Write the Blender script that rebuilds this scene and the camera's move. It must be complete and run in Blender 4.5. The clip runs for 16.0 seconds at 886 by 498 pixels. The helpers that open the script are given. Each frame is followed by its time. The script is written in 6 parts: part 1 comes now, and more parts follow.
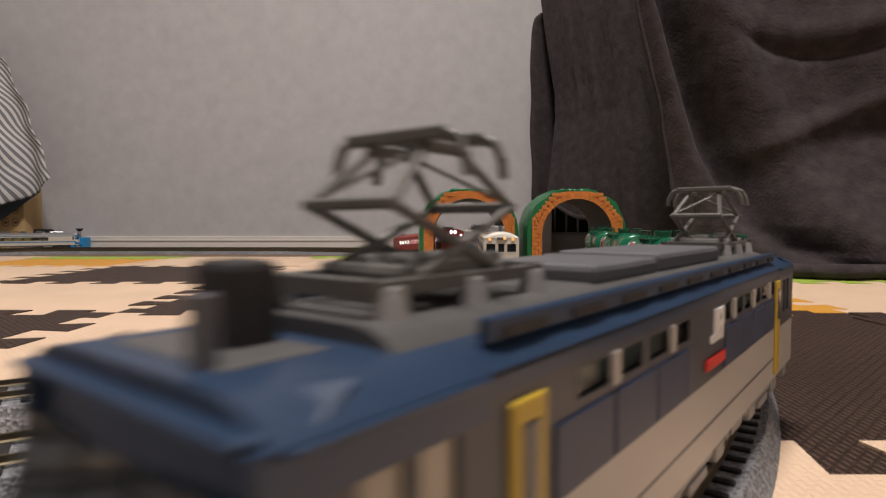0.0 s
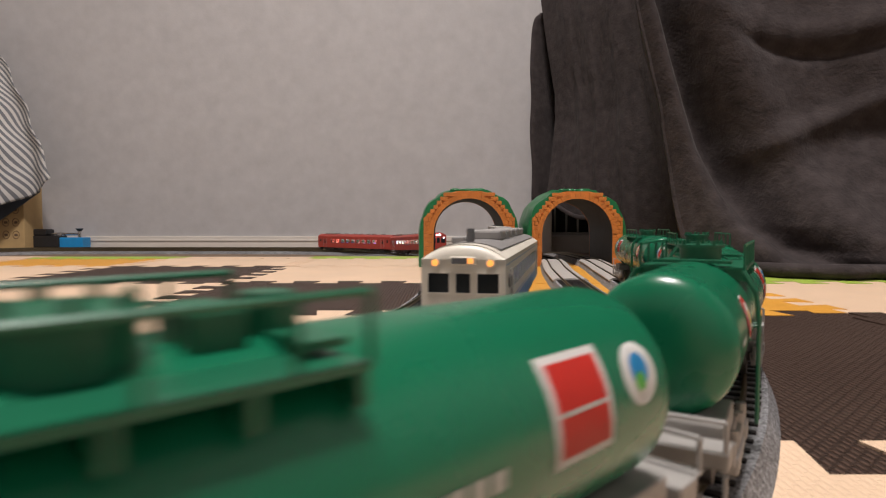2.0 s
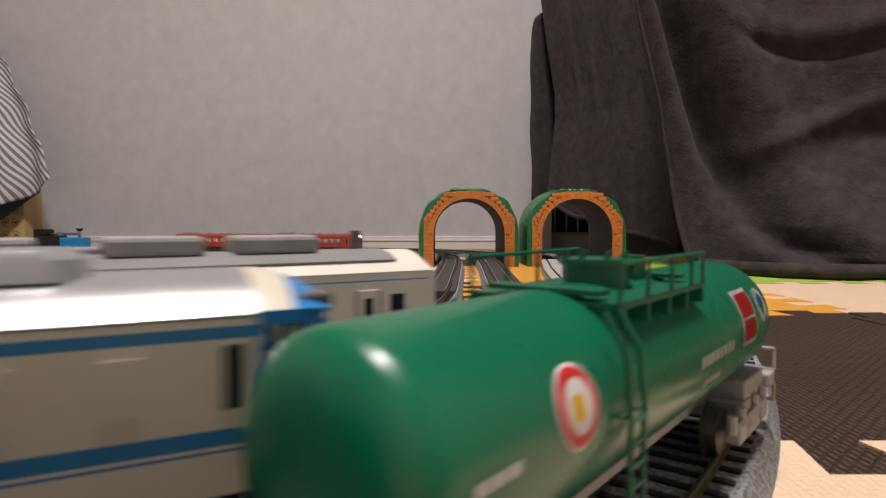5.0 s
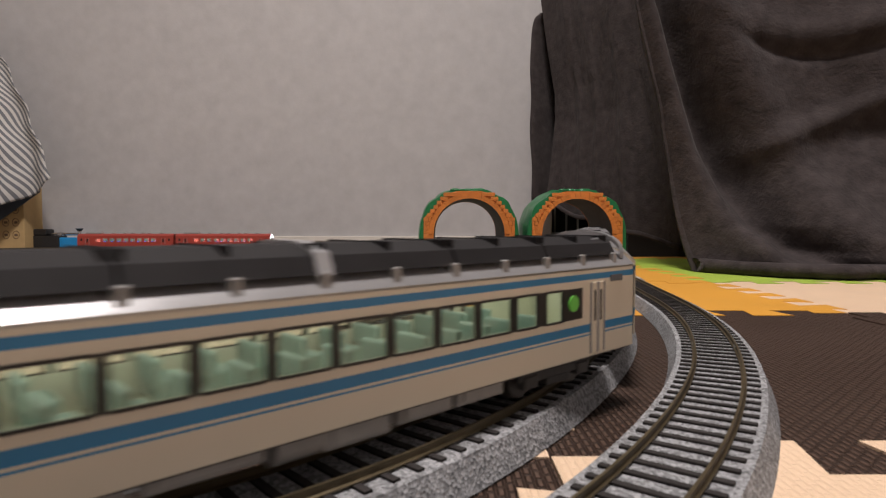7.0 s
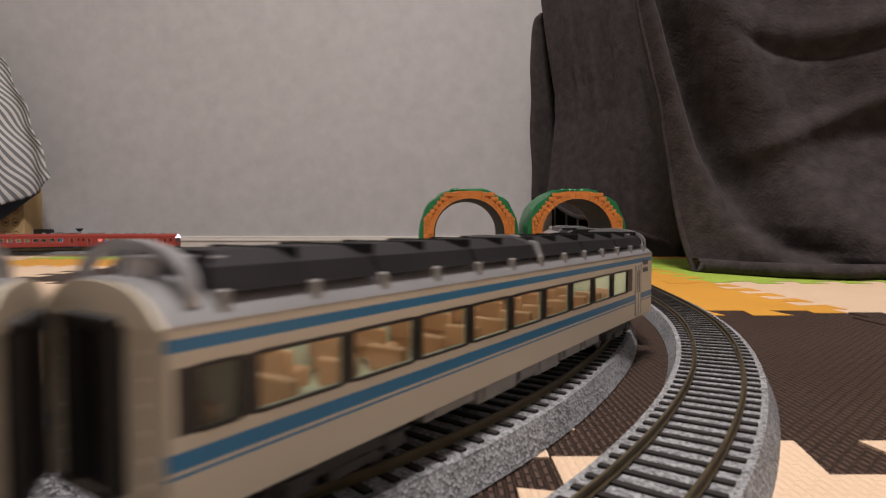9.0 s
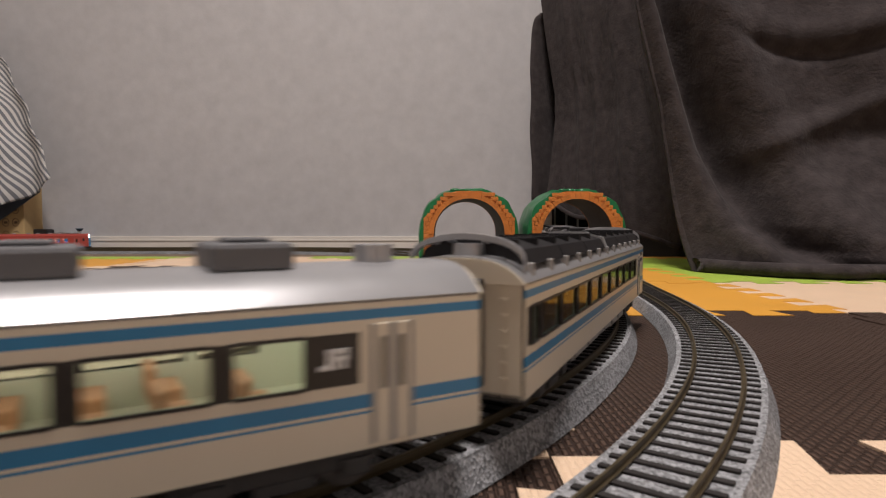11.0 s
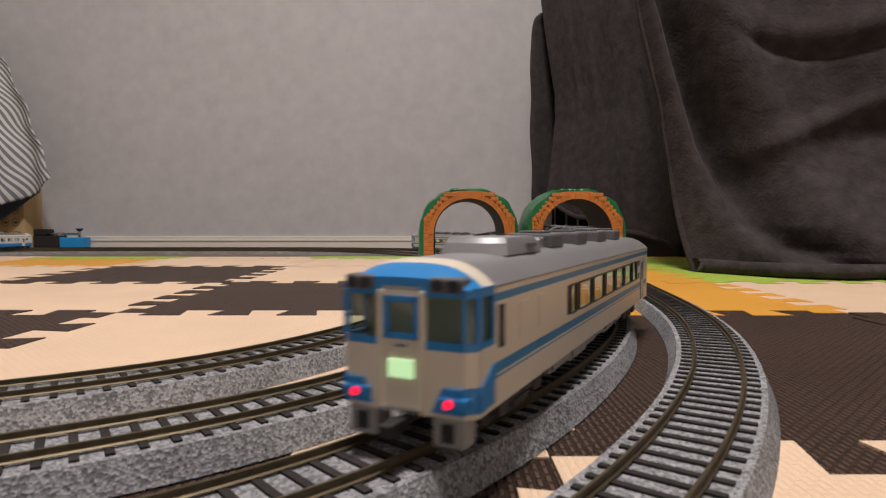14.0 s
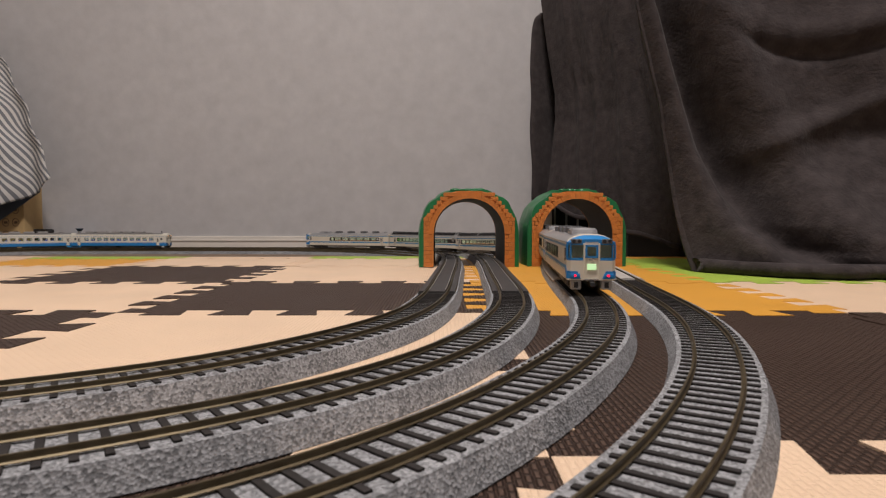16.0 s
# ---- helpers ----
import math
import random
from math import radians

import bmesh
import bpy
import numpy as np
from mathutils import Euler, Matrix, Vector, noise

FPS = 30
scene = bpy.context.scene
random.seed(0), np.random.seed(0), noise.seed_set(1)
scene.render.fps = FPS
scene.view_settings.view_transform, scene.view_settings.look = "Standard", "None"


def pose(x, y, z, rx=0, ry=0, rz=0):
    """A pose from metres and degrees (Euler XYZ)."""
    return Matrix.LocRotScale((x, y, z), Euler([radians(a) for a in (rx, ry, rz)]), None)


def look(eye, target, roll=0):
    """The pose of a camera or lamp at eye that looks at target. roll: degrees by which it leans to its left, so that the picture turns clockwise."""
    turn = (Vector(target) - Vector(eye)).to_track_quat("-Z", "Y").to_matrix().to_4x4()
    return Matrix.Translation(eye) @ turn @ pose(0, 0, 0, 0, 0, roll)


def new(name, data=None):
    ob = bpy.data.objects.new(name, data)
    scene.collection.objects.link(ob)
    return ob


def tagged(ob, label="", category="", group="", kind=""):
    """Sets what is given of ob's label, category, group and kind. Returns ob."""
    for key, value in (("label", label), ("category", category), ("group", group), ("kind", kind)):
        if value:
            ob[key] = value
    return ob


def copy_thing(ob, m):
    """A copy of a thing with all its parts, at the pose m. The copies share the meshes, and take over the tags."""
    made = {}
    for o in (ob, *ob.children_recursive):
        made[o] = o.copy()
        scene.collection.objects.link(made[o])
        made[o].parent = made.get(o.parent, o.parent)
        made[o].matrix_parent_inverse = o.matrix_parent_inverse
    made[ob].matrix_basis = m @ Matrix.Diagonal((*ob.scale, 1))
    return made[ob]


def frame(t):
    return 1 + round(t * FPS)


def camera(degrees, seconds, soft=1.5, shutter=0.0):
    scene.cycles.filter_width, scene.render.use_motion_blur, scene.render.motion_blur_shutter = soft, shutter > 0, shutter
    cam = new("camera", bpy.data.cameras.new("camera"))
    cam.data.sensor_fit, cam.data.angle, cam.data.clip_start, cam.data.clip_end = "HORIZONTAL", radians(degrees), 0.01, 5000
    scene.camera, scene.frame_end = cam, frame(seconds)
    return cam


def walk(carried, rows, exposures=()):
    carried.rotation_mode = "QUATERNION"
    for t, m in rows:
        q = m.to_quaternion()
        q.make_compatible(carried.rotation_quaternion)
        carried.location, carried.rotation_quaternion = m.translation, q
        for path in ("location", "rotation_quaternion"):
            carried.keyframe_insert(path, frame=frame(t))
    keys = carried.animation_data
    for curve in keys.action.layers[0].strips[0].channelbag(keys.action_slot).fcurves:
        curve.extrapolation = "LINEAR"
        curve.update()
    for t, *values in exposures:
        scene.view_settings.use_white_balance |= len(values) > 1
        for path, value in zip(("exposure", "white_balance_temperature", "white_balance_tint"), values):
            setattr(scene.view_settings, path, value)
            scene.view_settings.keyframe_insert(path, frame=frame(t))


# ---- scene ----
cam = camera(73.5, 16.0, soft=1.2, shutter=0.42)
cam.data.dof.use_dof = True
cam.data.dof.focus_distance = 0.8
cam.data.dof.aperture_fstop = 40.0
EYE = (0.0, 0.0, 0.065)
walk(cam, [(0.0, pose(*EYE, 87.49, 0, 0)), (16.0, pose(*EYE, 87.49, 0, 0))], exposures=[(0.0, -0.08), (1.5, 0.03), (2.5, 0.07), (4.2, 0.07), (6.4, -0.03), (12.5, -0.05), (14.0, -0.10), (15.0, -0.15), (16.0, -0.15)])

# ---------------------------------------------------------------- light
world = bpy.data.worlds.new("room_dark")
scene.world = world
world.use_nodes = True
world.node_tree.nodes["Background"].inputs[0].default_value = (1.0, 0.92, 0.82, 1)
world.node_tree.nodes["Background"].inputs[1].default_value = 0.02
lamp_data = bpy.data.lights.new("ceiling_glow", "AREA")
lamp_data.shape, lamp_data.size, lamp_data.energy = "DISK", 0.45, 65.0
lamp_data.color = (1.0, 0.915, 0.885)
lamp_ob = new("ceiling_glow", lamp_data)
lamp_ob.matrix_basis = look((-0.04, 0.08, 2.27), (-0.04, 0.08, 0.0))

# ---------------------------------------------------------------- materials
def mat(name, color, rough=0.5, metal=0.0, spec=0.5, vary=0.06, scale=60.0, bump=0.0, bump_scale=400.0, coat=0.0, emit=None, emit_strength=0.0, random_v=0.0):
    m = bpy.data.materials.new(name)
    m.use_nodes = True
    nt = m.node_tree
    b = nt.nodes["Principled BSDF"]
    b.inputs["Roughness"].default_value = rough
    b.inputs["Metallic"].default_value = metal
    b.inputs["Specular IOR Level"].default_value = spec
    b.inputs["Coat Weight"].default_value = coat
    b.inputs["Coat Roughness"].default_value = 0.15
    tc = nt.nodes.new("ShaderNodeTexCoord")
    n1 = nt.nodes.new("ShaderNodeTexNoise")
    n1.inputs["Scale"].default_value = scale
    n1.inputs["Detail"].default_value = 6
    nt.links.new(tc.outputs["Object"], n1.inputs["Vector"])
    ramp = nt.nodes.new("ShaderNodeMapRange")
    ramp.inputs[1].default_value, ramp.inputs[2].default_value = 0.25, 0.75
    ramp.inputs[3].default_value, ramp.inputs[4].default_value = 1 - vary, 1 + vary
    nt.links.new(n1.outputs["Fac"], ramp.inputs[0])
    hsv = nt.nodes.new("ShaderNodeHueSaturation")
    hsv.inputs["Color"].default_value = (*color, 1)
    nt.links.new(ramp.outputs[0], hsv.inputs["Value"])
    if random_v:
        oi = nt.nodes.new("ShaderNodeObjectInfo")
        rr = nt.nodes.new("ShaderNodeMapRange")
        rr.inputs[3].default_value, rr.inputs[4].default_value = 1 - random_v, 1 + random_v
        nt.links.new(oi.outputs["Random"], rr.inputs[0])
        mu = nt.nodes.new("ShaderNodeMath")
        mu.operation = "MULTIPLY"
        nt.links.new(ramp.outputs[0], mu.inputs[0])
        nt.links.new(rr.outputs[0], mu.inputs[1])
        nt.links.new(mu.outputs[0], hsv.inputs["Value"])
    nt.links.new(hsv.outputs[0], b.inputs["Base Color"])
    rv = nt.nodes.new("ShaderNodeMapRange")
    rv.inputs[3].default_value, rv.inputs[4].default_value = max(0.02, rough - 0.08), min(1, rough + 0.08)
    nt.links.new(n1.outputs["Fac"], rv.inputs[0])
    nt.links.new(rv.outputs[0], b.inputs["Roughness"])
    if bump:
        n2 = nt.nodes.new("ShaderNodeTexNoise")
        n2.inputs["Scale"].default_value = bump_scale
        n2.inputs["Detail"].default_value = 3
        nt.links.new(tc.outputs["Object"], n2.inputs["Vector"])
        bp = nt.nodes.new("ShaderNodeBump")
        bp.inputs["Strength"].default_value = bump
        bp.inputs["Distance"].default_value = 0.0006
        nt.links.new(n2.outputs["Fac"], bp.inputs["Height"])
        nt.links.new(bp.outputs[0], b.inputs["Normal"])
    if emit:
        b.inputs["Emission Color"].default_value = (*emit, 1)
        b.inputs["Emission Strength"].default_value = emit_strength
    return m


def glass(name, tint=(0.75, 0.85, 0.85), clear=0.75, rough=0.04):
    """A thin pane: mostly clear, with a sharp reflection."""
    m = bpy.data.materials.new(name)
    m.use_nodes = True
    nt = m.node_tree
    nt.nodes.clear()
    out = nt.nodes.new("ShaderNodeOutputMaterial")
    tr = nt.nodes.new("ShaderNodeBsdfTransparent")
    tr.inputs[0].default_value = (*[c * clear for c in tint], 1)
    gl = nt.nodes.new("ShaderNodeBsdfGlossy")
    gl.inputs["Roughness"].default_value = rough
    lw = nt.nodes.new("ShaderNodeLayerWeight")
    lw.inputs["Blend"].default_value = 0.5
    pw = nt.nodes.new("ShaderNodeMath")
    pw.operation = "POWER"
    pw.inputs[1].default_value = 4.0
    sc = nt.nodes.new("ShaderNodeMath")
    sc.operation = "MULTIPLY_ADD"
    sc.inputs[1].default_value, sc.inputs[2].default_value = 0.30, 0.03
    nt.links.new(lw.outputs["Facing"], pw.inputs[0])
    nt.links.new(pw.outputs[0], sc.inputs[0])
    mx = nt.nodes.new("ShaderNodeMixShader")
    nt.links.new(sc.outputs[0], mx.inputs[0])
    nt.links.new(tr.outputs[0], mx.inputs[1])
    nt.links.new(gl.outputs[0], mx.inputs[2])
    nt.links.new(mx.outputs[0], out.inputs[0])
    return m


def foam(name, color, relief=0.0008):
    """EVA foam with a fine woven emboss."""
    m = mat(name, color, 0.52, spec=0.4, vary=0.07, scale=14)
    nt = m.node_tree
    b = nt.nodes["Principled BSDF"]
    tc = nt.nodes["Texture Coordinate"]
    mp = nt.nodes.new("ShaderNodeMapping")
    mp.inputs["Rotation"].default_value = (0, 0, math.pi / 2)
    mp.inputs["Scale"].default_value = (1, 1, 1)
    br = nt.nodes.new("ShaderNodeTexBrick")
    br.inputs["Scale"].default_value = 1.0
    br.inputs["Mortar Size"].default_value = 0.0008
    br.inputs["Mortar Smooth"].default_value = 1.0
    br.inputs["Brick Width"].default_value = 0.0050
    br.inputs["Row Height"].default_value = 0.0026
    br.inputs["Color1"].default_value = (1, 1, 1, 1)
    br.inputs["Color2"].default_value = (0.8, 0.8, 0.8, 1)
    br.inputs["Mortar"].default_value = (0, 0, 0, 1)
    nt.links.new(tc.outputs["Object"], mp.inputs[0])
    nt.links.new(mp.outputs[0], br.inputs["Vector"])
    bp = nt.nodes.new("ShaderNodeBump")
    bp.inputs["Strength"].default_value = 1.0
    bp.inputs["Distance"].default_value = relief
    nt.links.new(br.outputs["Color"], bp.inputs["Height"])
    nt.links.new(bp.outputs[0], b.inputs["Normal"])
    return m


def gravel(name, color):
    """Moulded grey ballast with light and dark grains."""
    m = mat(name, color, 0.85, spec=0.2, vary=0.18, scale=35)
    nt = m.node_tree
    b = nt.nodes["Principled BSDF"]
    tc = nt.nodes["Texture Coordinate"]
    hsv = nt.nodes["Hue/Saturation/Value"]
    vo = nt.nodes.new("ShaderNodeTexVoronoi")
    vo.inputs["Scale"].default_value = 1150
    nt.links.new(tc.outputs["Object"], vo.inputs["Vector"])
    bw = nt.nodes.new("ShaderNodeRGBToBW")
    nt.links.new(vo.outputs["Color"], bw.inputs[0])
    mr = nt.nodes.new("ShaderNodeMapRange")
    mr.inputs[1].default_value, mr.inputs[2].default_value = 0.2, 0.8
    mr.inputs[3].default_value, mr.inputs[4].default_value = 0.55, 1.5
    nt.links.new(bw.outputs[0], mr.inputs[0])
    mu = nt.nodes.new("ShaderNodeMix")
    mu.data_type, mu.blend_type = "RGBA", "MULTIPLY"
    mu.inputs[0].default_value = 1.0
    nt.links.new(hsv.outputs[0], mu.inputs[6])
    nt.links.new(mr.outputs[0], mu.inputs[7])
    nt.links.new(mu.outputs[2], b.inputs["Base Color"])
    bp = nt.nodes.new("ShaderNodeBump")
    bp.inputs["Strength"].default_value = 0.6
    bp.inputs["Distance"].default_value = 0.0005
    nt.links.new(vo.outputs["Distance"], bp.inputs["Height"])
    nt.links.new(bp.outputs[0], b.inputs["Normal"])
    return m


def cloth(name, color, scale=900.0, strength=0.6, vary=0.25, vscale=9.0, sheen=0.3, nap=0.0006):
    m = mat(name, color, 0.95, spec=0.1, vary=vary, scale=vscale, bump=strength, bump_scale=scale)
    b = m.node_tree.nodes["Principled BSDF"]
    b.inputs["Sheen Weight"].default_value = sheen
    b.inputs["Sheen Roughness"].default_value = 0.5
    m.node_tree.nodes["Bump"].inputs["Distance"].default_value = nap
    return m


M_BEIGE = foam("beige_foam", (0.72, 0.53, 0.37), 0.00035)
M_BROWN = foam("brown_foam", (0.078, 0.047, 0.034), 0.0030)
M_YELLOW = foam("yellow_foam", (0.68, 0.33, 0.045), 0.0005)
M_GREEN = foam("green_foam", (0.36, 0.50, 0.07), 0.0005)
M_BALLAST = gravel("moulded_ballast", (0.225, 0.228, 0.236))
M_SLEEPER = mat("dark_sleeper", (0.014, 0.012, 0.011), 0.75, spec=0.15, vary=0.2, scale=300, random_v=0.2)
M_SLEEPER_TOP = mat("grey_sleeper_top", (0.028, 0.025, 0.024), 0.8, spec=0.2, vary=0.25, scale=400, random_v=0.12)
M_RAIL = mat("rail_metal", (0.125, 0.098, 0.058), 0.48, metal=0.7, vary=0.2, scale=90)
M_DECK = mat("black_deck", (0.035, 0.033, 0.033), 0.55, vary=0.2, scale=120, bump=0.15)
M_PALE_DECK = mat("pale_deck", (0.42, 0.40, 0.37), 0.5, vary=0.1, scale=90)
M_SILVER_LINE = mat("silver_line", (0.45, 0.44, 0.42), 0.4, metal=0.6)
M_BRICK = mat("orange_brick_plastic", (0.50, 0.165, 0.028), 0.55, vary=0.1, scale=120, random_v=0.09, bump=0.1, bump_scale=900)
M_SHELL = mat("green_plastic_shell", (0.006, 0.135, 0.042), 0.33, vary=0.12, scale=25, bump=0.1, bump_scale=120)
# Near-black for tunnel, rack and furniture insides: their shade put into the colour.
M_INSIDE = mat("shaded_inside", (0.02, 0.02, 0.02), 0.6)
M_TANK = mat("green_tank_paint", (0.003, 0.128, 0.060), 0.27, spec=0.5, vary=0.05, scale=30)
M_TANK_DARK = mat("green_tank_fittings", (0.003, 0.105, 0.050), 0.4, vary=0.1, scale=200)
M_UNDER = mat("grey_underframe", (0.30, 0.29, 0.275), 0.55, vary=0.15, scale=150)
M_UNDER_DARK = mat("dark_underframe", (0.045, 0.043, 0.042), 0.55, vary=0.2, scale=200)
M_WHEEL = mat("wheel_metal", (0.12, 0.11, 0.10), 0.4, metal=0.8)
M_CREAM = mat("cream_body_paint", (0.66, 0.59, 0.47), 0.36, vary=0.04, scale=30)
M_IVORY = mat("ivory_body_paint", (0.70, 0.665, 0.575), 0.38, vary=0.04, scale=30)
M_SKY = mat("sky_blue_paint", (0.018, 0.20, 0.50), 0.35, vary=0.05, scale=40)
M_STRIPE = mat("blue_stripe_paint", (0.03, 0.20, 0.40), 0.38, vary=0.05, scale=40)
M_ROOF_SILVER = mat("silver_roof", (0.40, 0.40, 0.41), 0.32, metal=0.55, vary=0.05, scale=40)
M_ROOF_GREY = mat("grey_roof", (0.20, 0.195, 0.19), 0.6, vary=0.1, scale=60)
M_UNIT_GREY = mat("grey_roof_unit", (0.29, 0.28, 0.27), 0.55, vary=0.1, scale=80)
M_UNIT_DARK = mat("dark_roof_unit", (0.11, 0.11, 0.115), 0.55, vary=0.1, scale=80)
M_BLACK_ROOF = mat("black_radiator", (0.014, 0.013, 0.014), 0.65, spec=0.25, vary=0.25, scale=90)
M_BLACK = mat("black_rubber", (0.014, 0.013, 0.013), 0.6)
M_WINBAND = mat("dark_window_band", (0.012, 0.010, 0.009), 0.4)
M_GLASS = glass("window_glass", (0.90, 0.96, 0.93), 0.93)
M_GLASS_DARK = mat("dark_cab_glass", (0.02, 0.025, 0.028), 0.12, spec=0.7)
M_SEAT_TEAL = mat("grey_green_seat", (0.26, 0.36, 0.33), 0.5)
M_SEAT_BROWN = mat("tan_seat", (0.50, 0.24, 0.13), 0.5)
M_SEAT_BLUE = mat("blue_seat", (0.03, 0.07, 0.62), 0.45)
M_INTERIOR = mat("pale_interior", (0.60, 0.60, 0.50), 0.6)
M_INTERIOR_TEAL = mat("teal_interior", (0.22, 0.50, 0.44), 0.5)
M_INTERIOR_BLUE = mat("lilac_interior", (0.34, 0.36, 0.62), 0.5)
M_CABIN_LIT = mat("lit_cabin_ceiling", (0.7, 0.7, 0.6), 0.6, emit=(1.0, 0.93, 0.78), emit_strength=1.6)
M_CABIN_COOL = mat("lit_cabin_strip", (0.8, 0.8, 0.8), 0.6, emit=(0.9, 0.93, 1.0), emit_strength=10.0)
M_RED_BODY = mat("vermilion_body", (0.36, 0.050, 0.036), 0.45, vary=0.06, scale=40)
M_NAVY = mat("navy_body", (0.020, 0.042, 0.085), 0.36, vary=0.08, scale=40)
M_SLATE = mat("slate_blue_panel", (0.020, 0.034, 0.078), 0.5, vary=0.08, scale=60)
M_LOCO_SIDE = mat("loco_dark_grey_side", (0.046, 0.050, 0.062), 0.42, vary=0.08, scale=60)
M_LOCO_GREY = mat("loco_pale_grey", (0.42, 0.40, 0.37), 0.4, vary=0.05, scale=60)
M_LOCO_ROOF = mat("loco_roof_grey", (0.085, 0.083, 0.080), 0.5, vary=0.1, scale=70)
M_PANTO = mat("pantograph_grey", (0.13, 0.125, 0.115), 0.6, metal=0.3, vary=0.15, scale=200)
M_YELLOW_DOOR = mat("mustard_door", (0.50, 0.34, 0.03), 0.45)
M_CAB_BLIND = mat("cab_blind_glass", (0.34, 0.30, 0.23), 0.15, coat=0.6)
M_SIGN_RED = mat("sign_red", (0.62, 0.03, 0.02), 0.45)
M_SIGN_WHITE = mat("sign_white", (0.78, 0.78, 0.76), 0.45)
M_SIGN_YELLOW = mat("sign_yellow", (0.78, 0.48, 0.02), 0.45)
M_SIGN_BLUE = mat("sign_blue", (0.02, 0.28, 0.62), 0.45)
M_SIGN_GREEN = mat("sign_green", (0.15, 0.55, 0.08), 0.45)
M_PALE_TEXT = mat("pale_print", (0.62, 0.64, 0.60), 0.5)
M_LENS = mat("lamp_lens_dark", (0.02, 0.02, 0.025), 0.15)
M_LAMP_RED = mat("tail_lamp", (0.5, 0.0, 0.02), 0.3, emit=(1.0, 0.01, 0.05), emit_strength=1.5)
M_LAMP_WARM = mat("head_lamp_warm", (0.9, 0.5, 0.1), 0.3, emit=(1.0, 0.36, 0.08), emit_strength=1.0)
M_LAMP_WHITE = mat("head_lamp_white", (0.9, 0.9, 1.0), 0.3, emit=(0.75, 0.85, 1.0), emit_strength=22.0)
M_HEADBOARD = mat("lit_headboard", (0.4, 0.5, 0.35), 0.4, emit=(0.62, 1.0, 0.50), emit_strength=0.75)
M_BLANKET = cloth("charcoal_fleece", (0.043, 0.036, 0.036), 230, 1.0, 0.35, 60, 0.05, 0.0012)
M_WOOD_FLOOR = mat("wood_floor", (0.20, 0.13, 0.075), 0.45, vary=0.2, scale=12)
M_BASEBOARD = mat("white_baseboard", (0.70, 0.66, 0.60), 0.5, vary=0.04, scale=20)
M_WALL = mat("grey_wallpaper", (0.495, 0.482, 0.482), 0.85, spec=0.2, vary=0.07, scale=26, bump=0.5, bump_scale=160)
# Toned down to trim the fill light bounced from above.
M_CEILING = mat("white_ceiling", (0.60, 0.585, 0.56), 0.9, vary=0.03, scale=8)
M_CARD = mat("cardboard", (0.52, 0.36, 0.17), 0.8, vary=0.1, scale=30)
M_CARD_INK = mat("brown_ink", (0.16, 0.10, 0.06), 0.8)
M_LIT_DISC = mat("lamp_diffuser", (0.9, 0.88, 0.84), 0.5, emit=(1.0, 0.87, 0.74), emit_strength=3.0)
M_TOY_BLUE = mat("toy_blue", (0.02, 0.30, 0.68), 0.35)
M_TOY_BLACK = mat("toy_black", (0.022, 0.021, 0.022), 0.4)
M_CHROME = mat("chrome", (0.6, 0.6, 0.6), 0.2, metal=1.0)
M_CHROME_DULL = mat("dull_joiner", (0.28, 0.27, 0.24), 0.4, metal=0.8)
M_RACK = mat("rack_grey", (0.38, 0.36, 0.35), 0.5, vary=0.06, scale=40)
M_CABINET = mat("cabinet_white", (0.46, 0.44, 0.42), 0.6, vary=0.06, scale=15)

# ---------------------------------------------------------------- mesh helpers
def link(name, bm, material, parent=None, label="", smooth=None):
    me = bpy.data.meshes.new(name)
    bm.normal_update()
    bm.to_mesh(me)
    bm.free()
    mats = material if isinstance(material, (list, tuple)) else [material]
    for m_ in mats:
        me.materials.append(m_)
    if smooth is not None:
        me.polygons.foreach_set("use_smooth", [True] * len(me.polygons))
        me.set_sharp_from_angle(angle=radians(smooth))
    ob = new(name, me)
    if parent is not None:
        ob.parent = parent
    if label:
        ob["label"] = label
    return ob


def part(name, bm, material, parent, label="", smooth=None):
    return link(name, bm, material, parent, label, smooth)


def box(x0, x1, y0, y1, z0, z1, bevel=0.0, bm=None, mi=0):
    bm2 = bmesh.new()
    bmesh.ops.create_cube(bm2, size=1.0)
    for v in bm2.verts:
        v.co = Vector(((x0 + x1) / 2 + v.co.x * (x1 - x0), (y0 + y1) / 2 + v.co.y * (y1 - y0), (z0 + z1) / 2 + v.co.z * (z1 - z0)))
    if bevel:
        bmesh.ops.bevel(bm2, geom=bm2.edges[:], offset=bevel, segments=2, affect="EDGES", profile=0.5)
    for f in bm2.faces:
        f.material_index = mi
    return merge(bm, bm2)


def merge(bm, bm2):
    if bm is None:
        return bm2
    vs = {}
    for v in bm2.verts:
        vs[v] = bm.verts.new(v.co)
    for f in bm2.faces:
        nf = bm.faces.new([vs[v] for v in f.verts])
        nf.material_index = f.material_index
    bm2.free()
    return bm


def rod(p, q, r, n=6, bm=None, mi=0, r2=None):
    p, q = Vector(p), Vector(q)
    d = q - p
    bm2 = bmesh.new()
    bmesh.ops.create_cone(bm2, cap_ends=True, segments=n, radius1=r, radius2=r if r2 is None else r2, depth=d.length)
    m = Matrix.Translation((p + q) / 2) @ d.to_track_quat("Z", "Y").to_matrix().to_4x4()
    bmesh.ops.transform(bm2, matrix=m, verts=bm2.verts)
    for f in bm2.faces:
        f.material_index = mi
    return merge(bm, bm2)


def tube(points, r, n=6, bm=None, mi=0):
    for a, b in zip(points[:-1], points[1:]):
        bm = rod(a, b, r, n, bm, mi)
    return bm


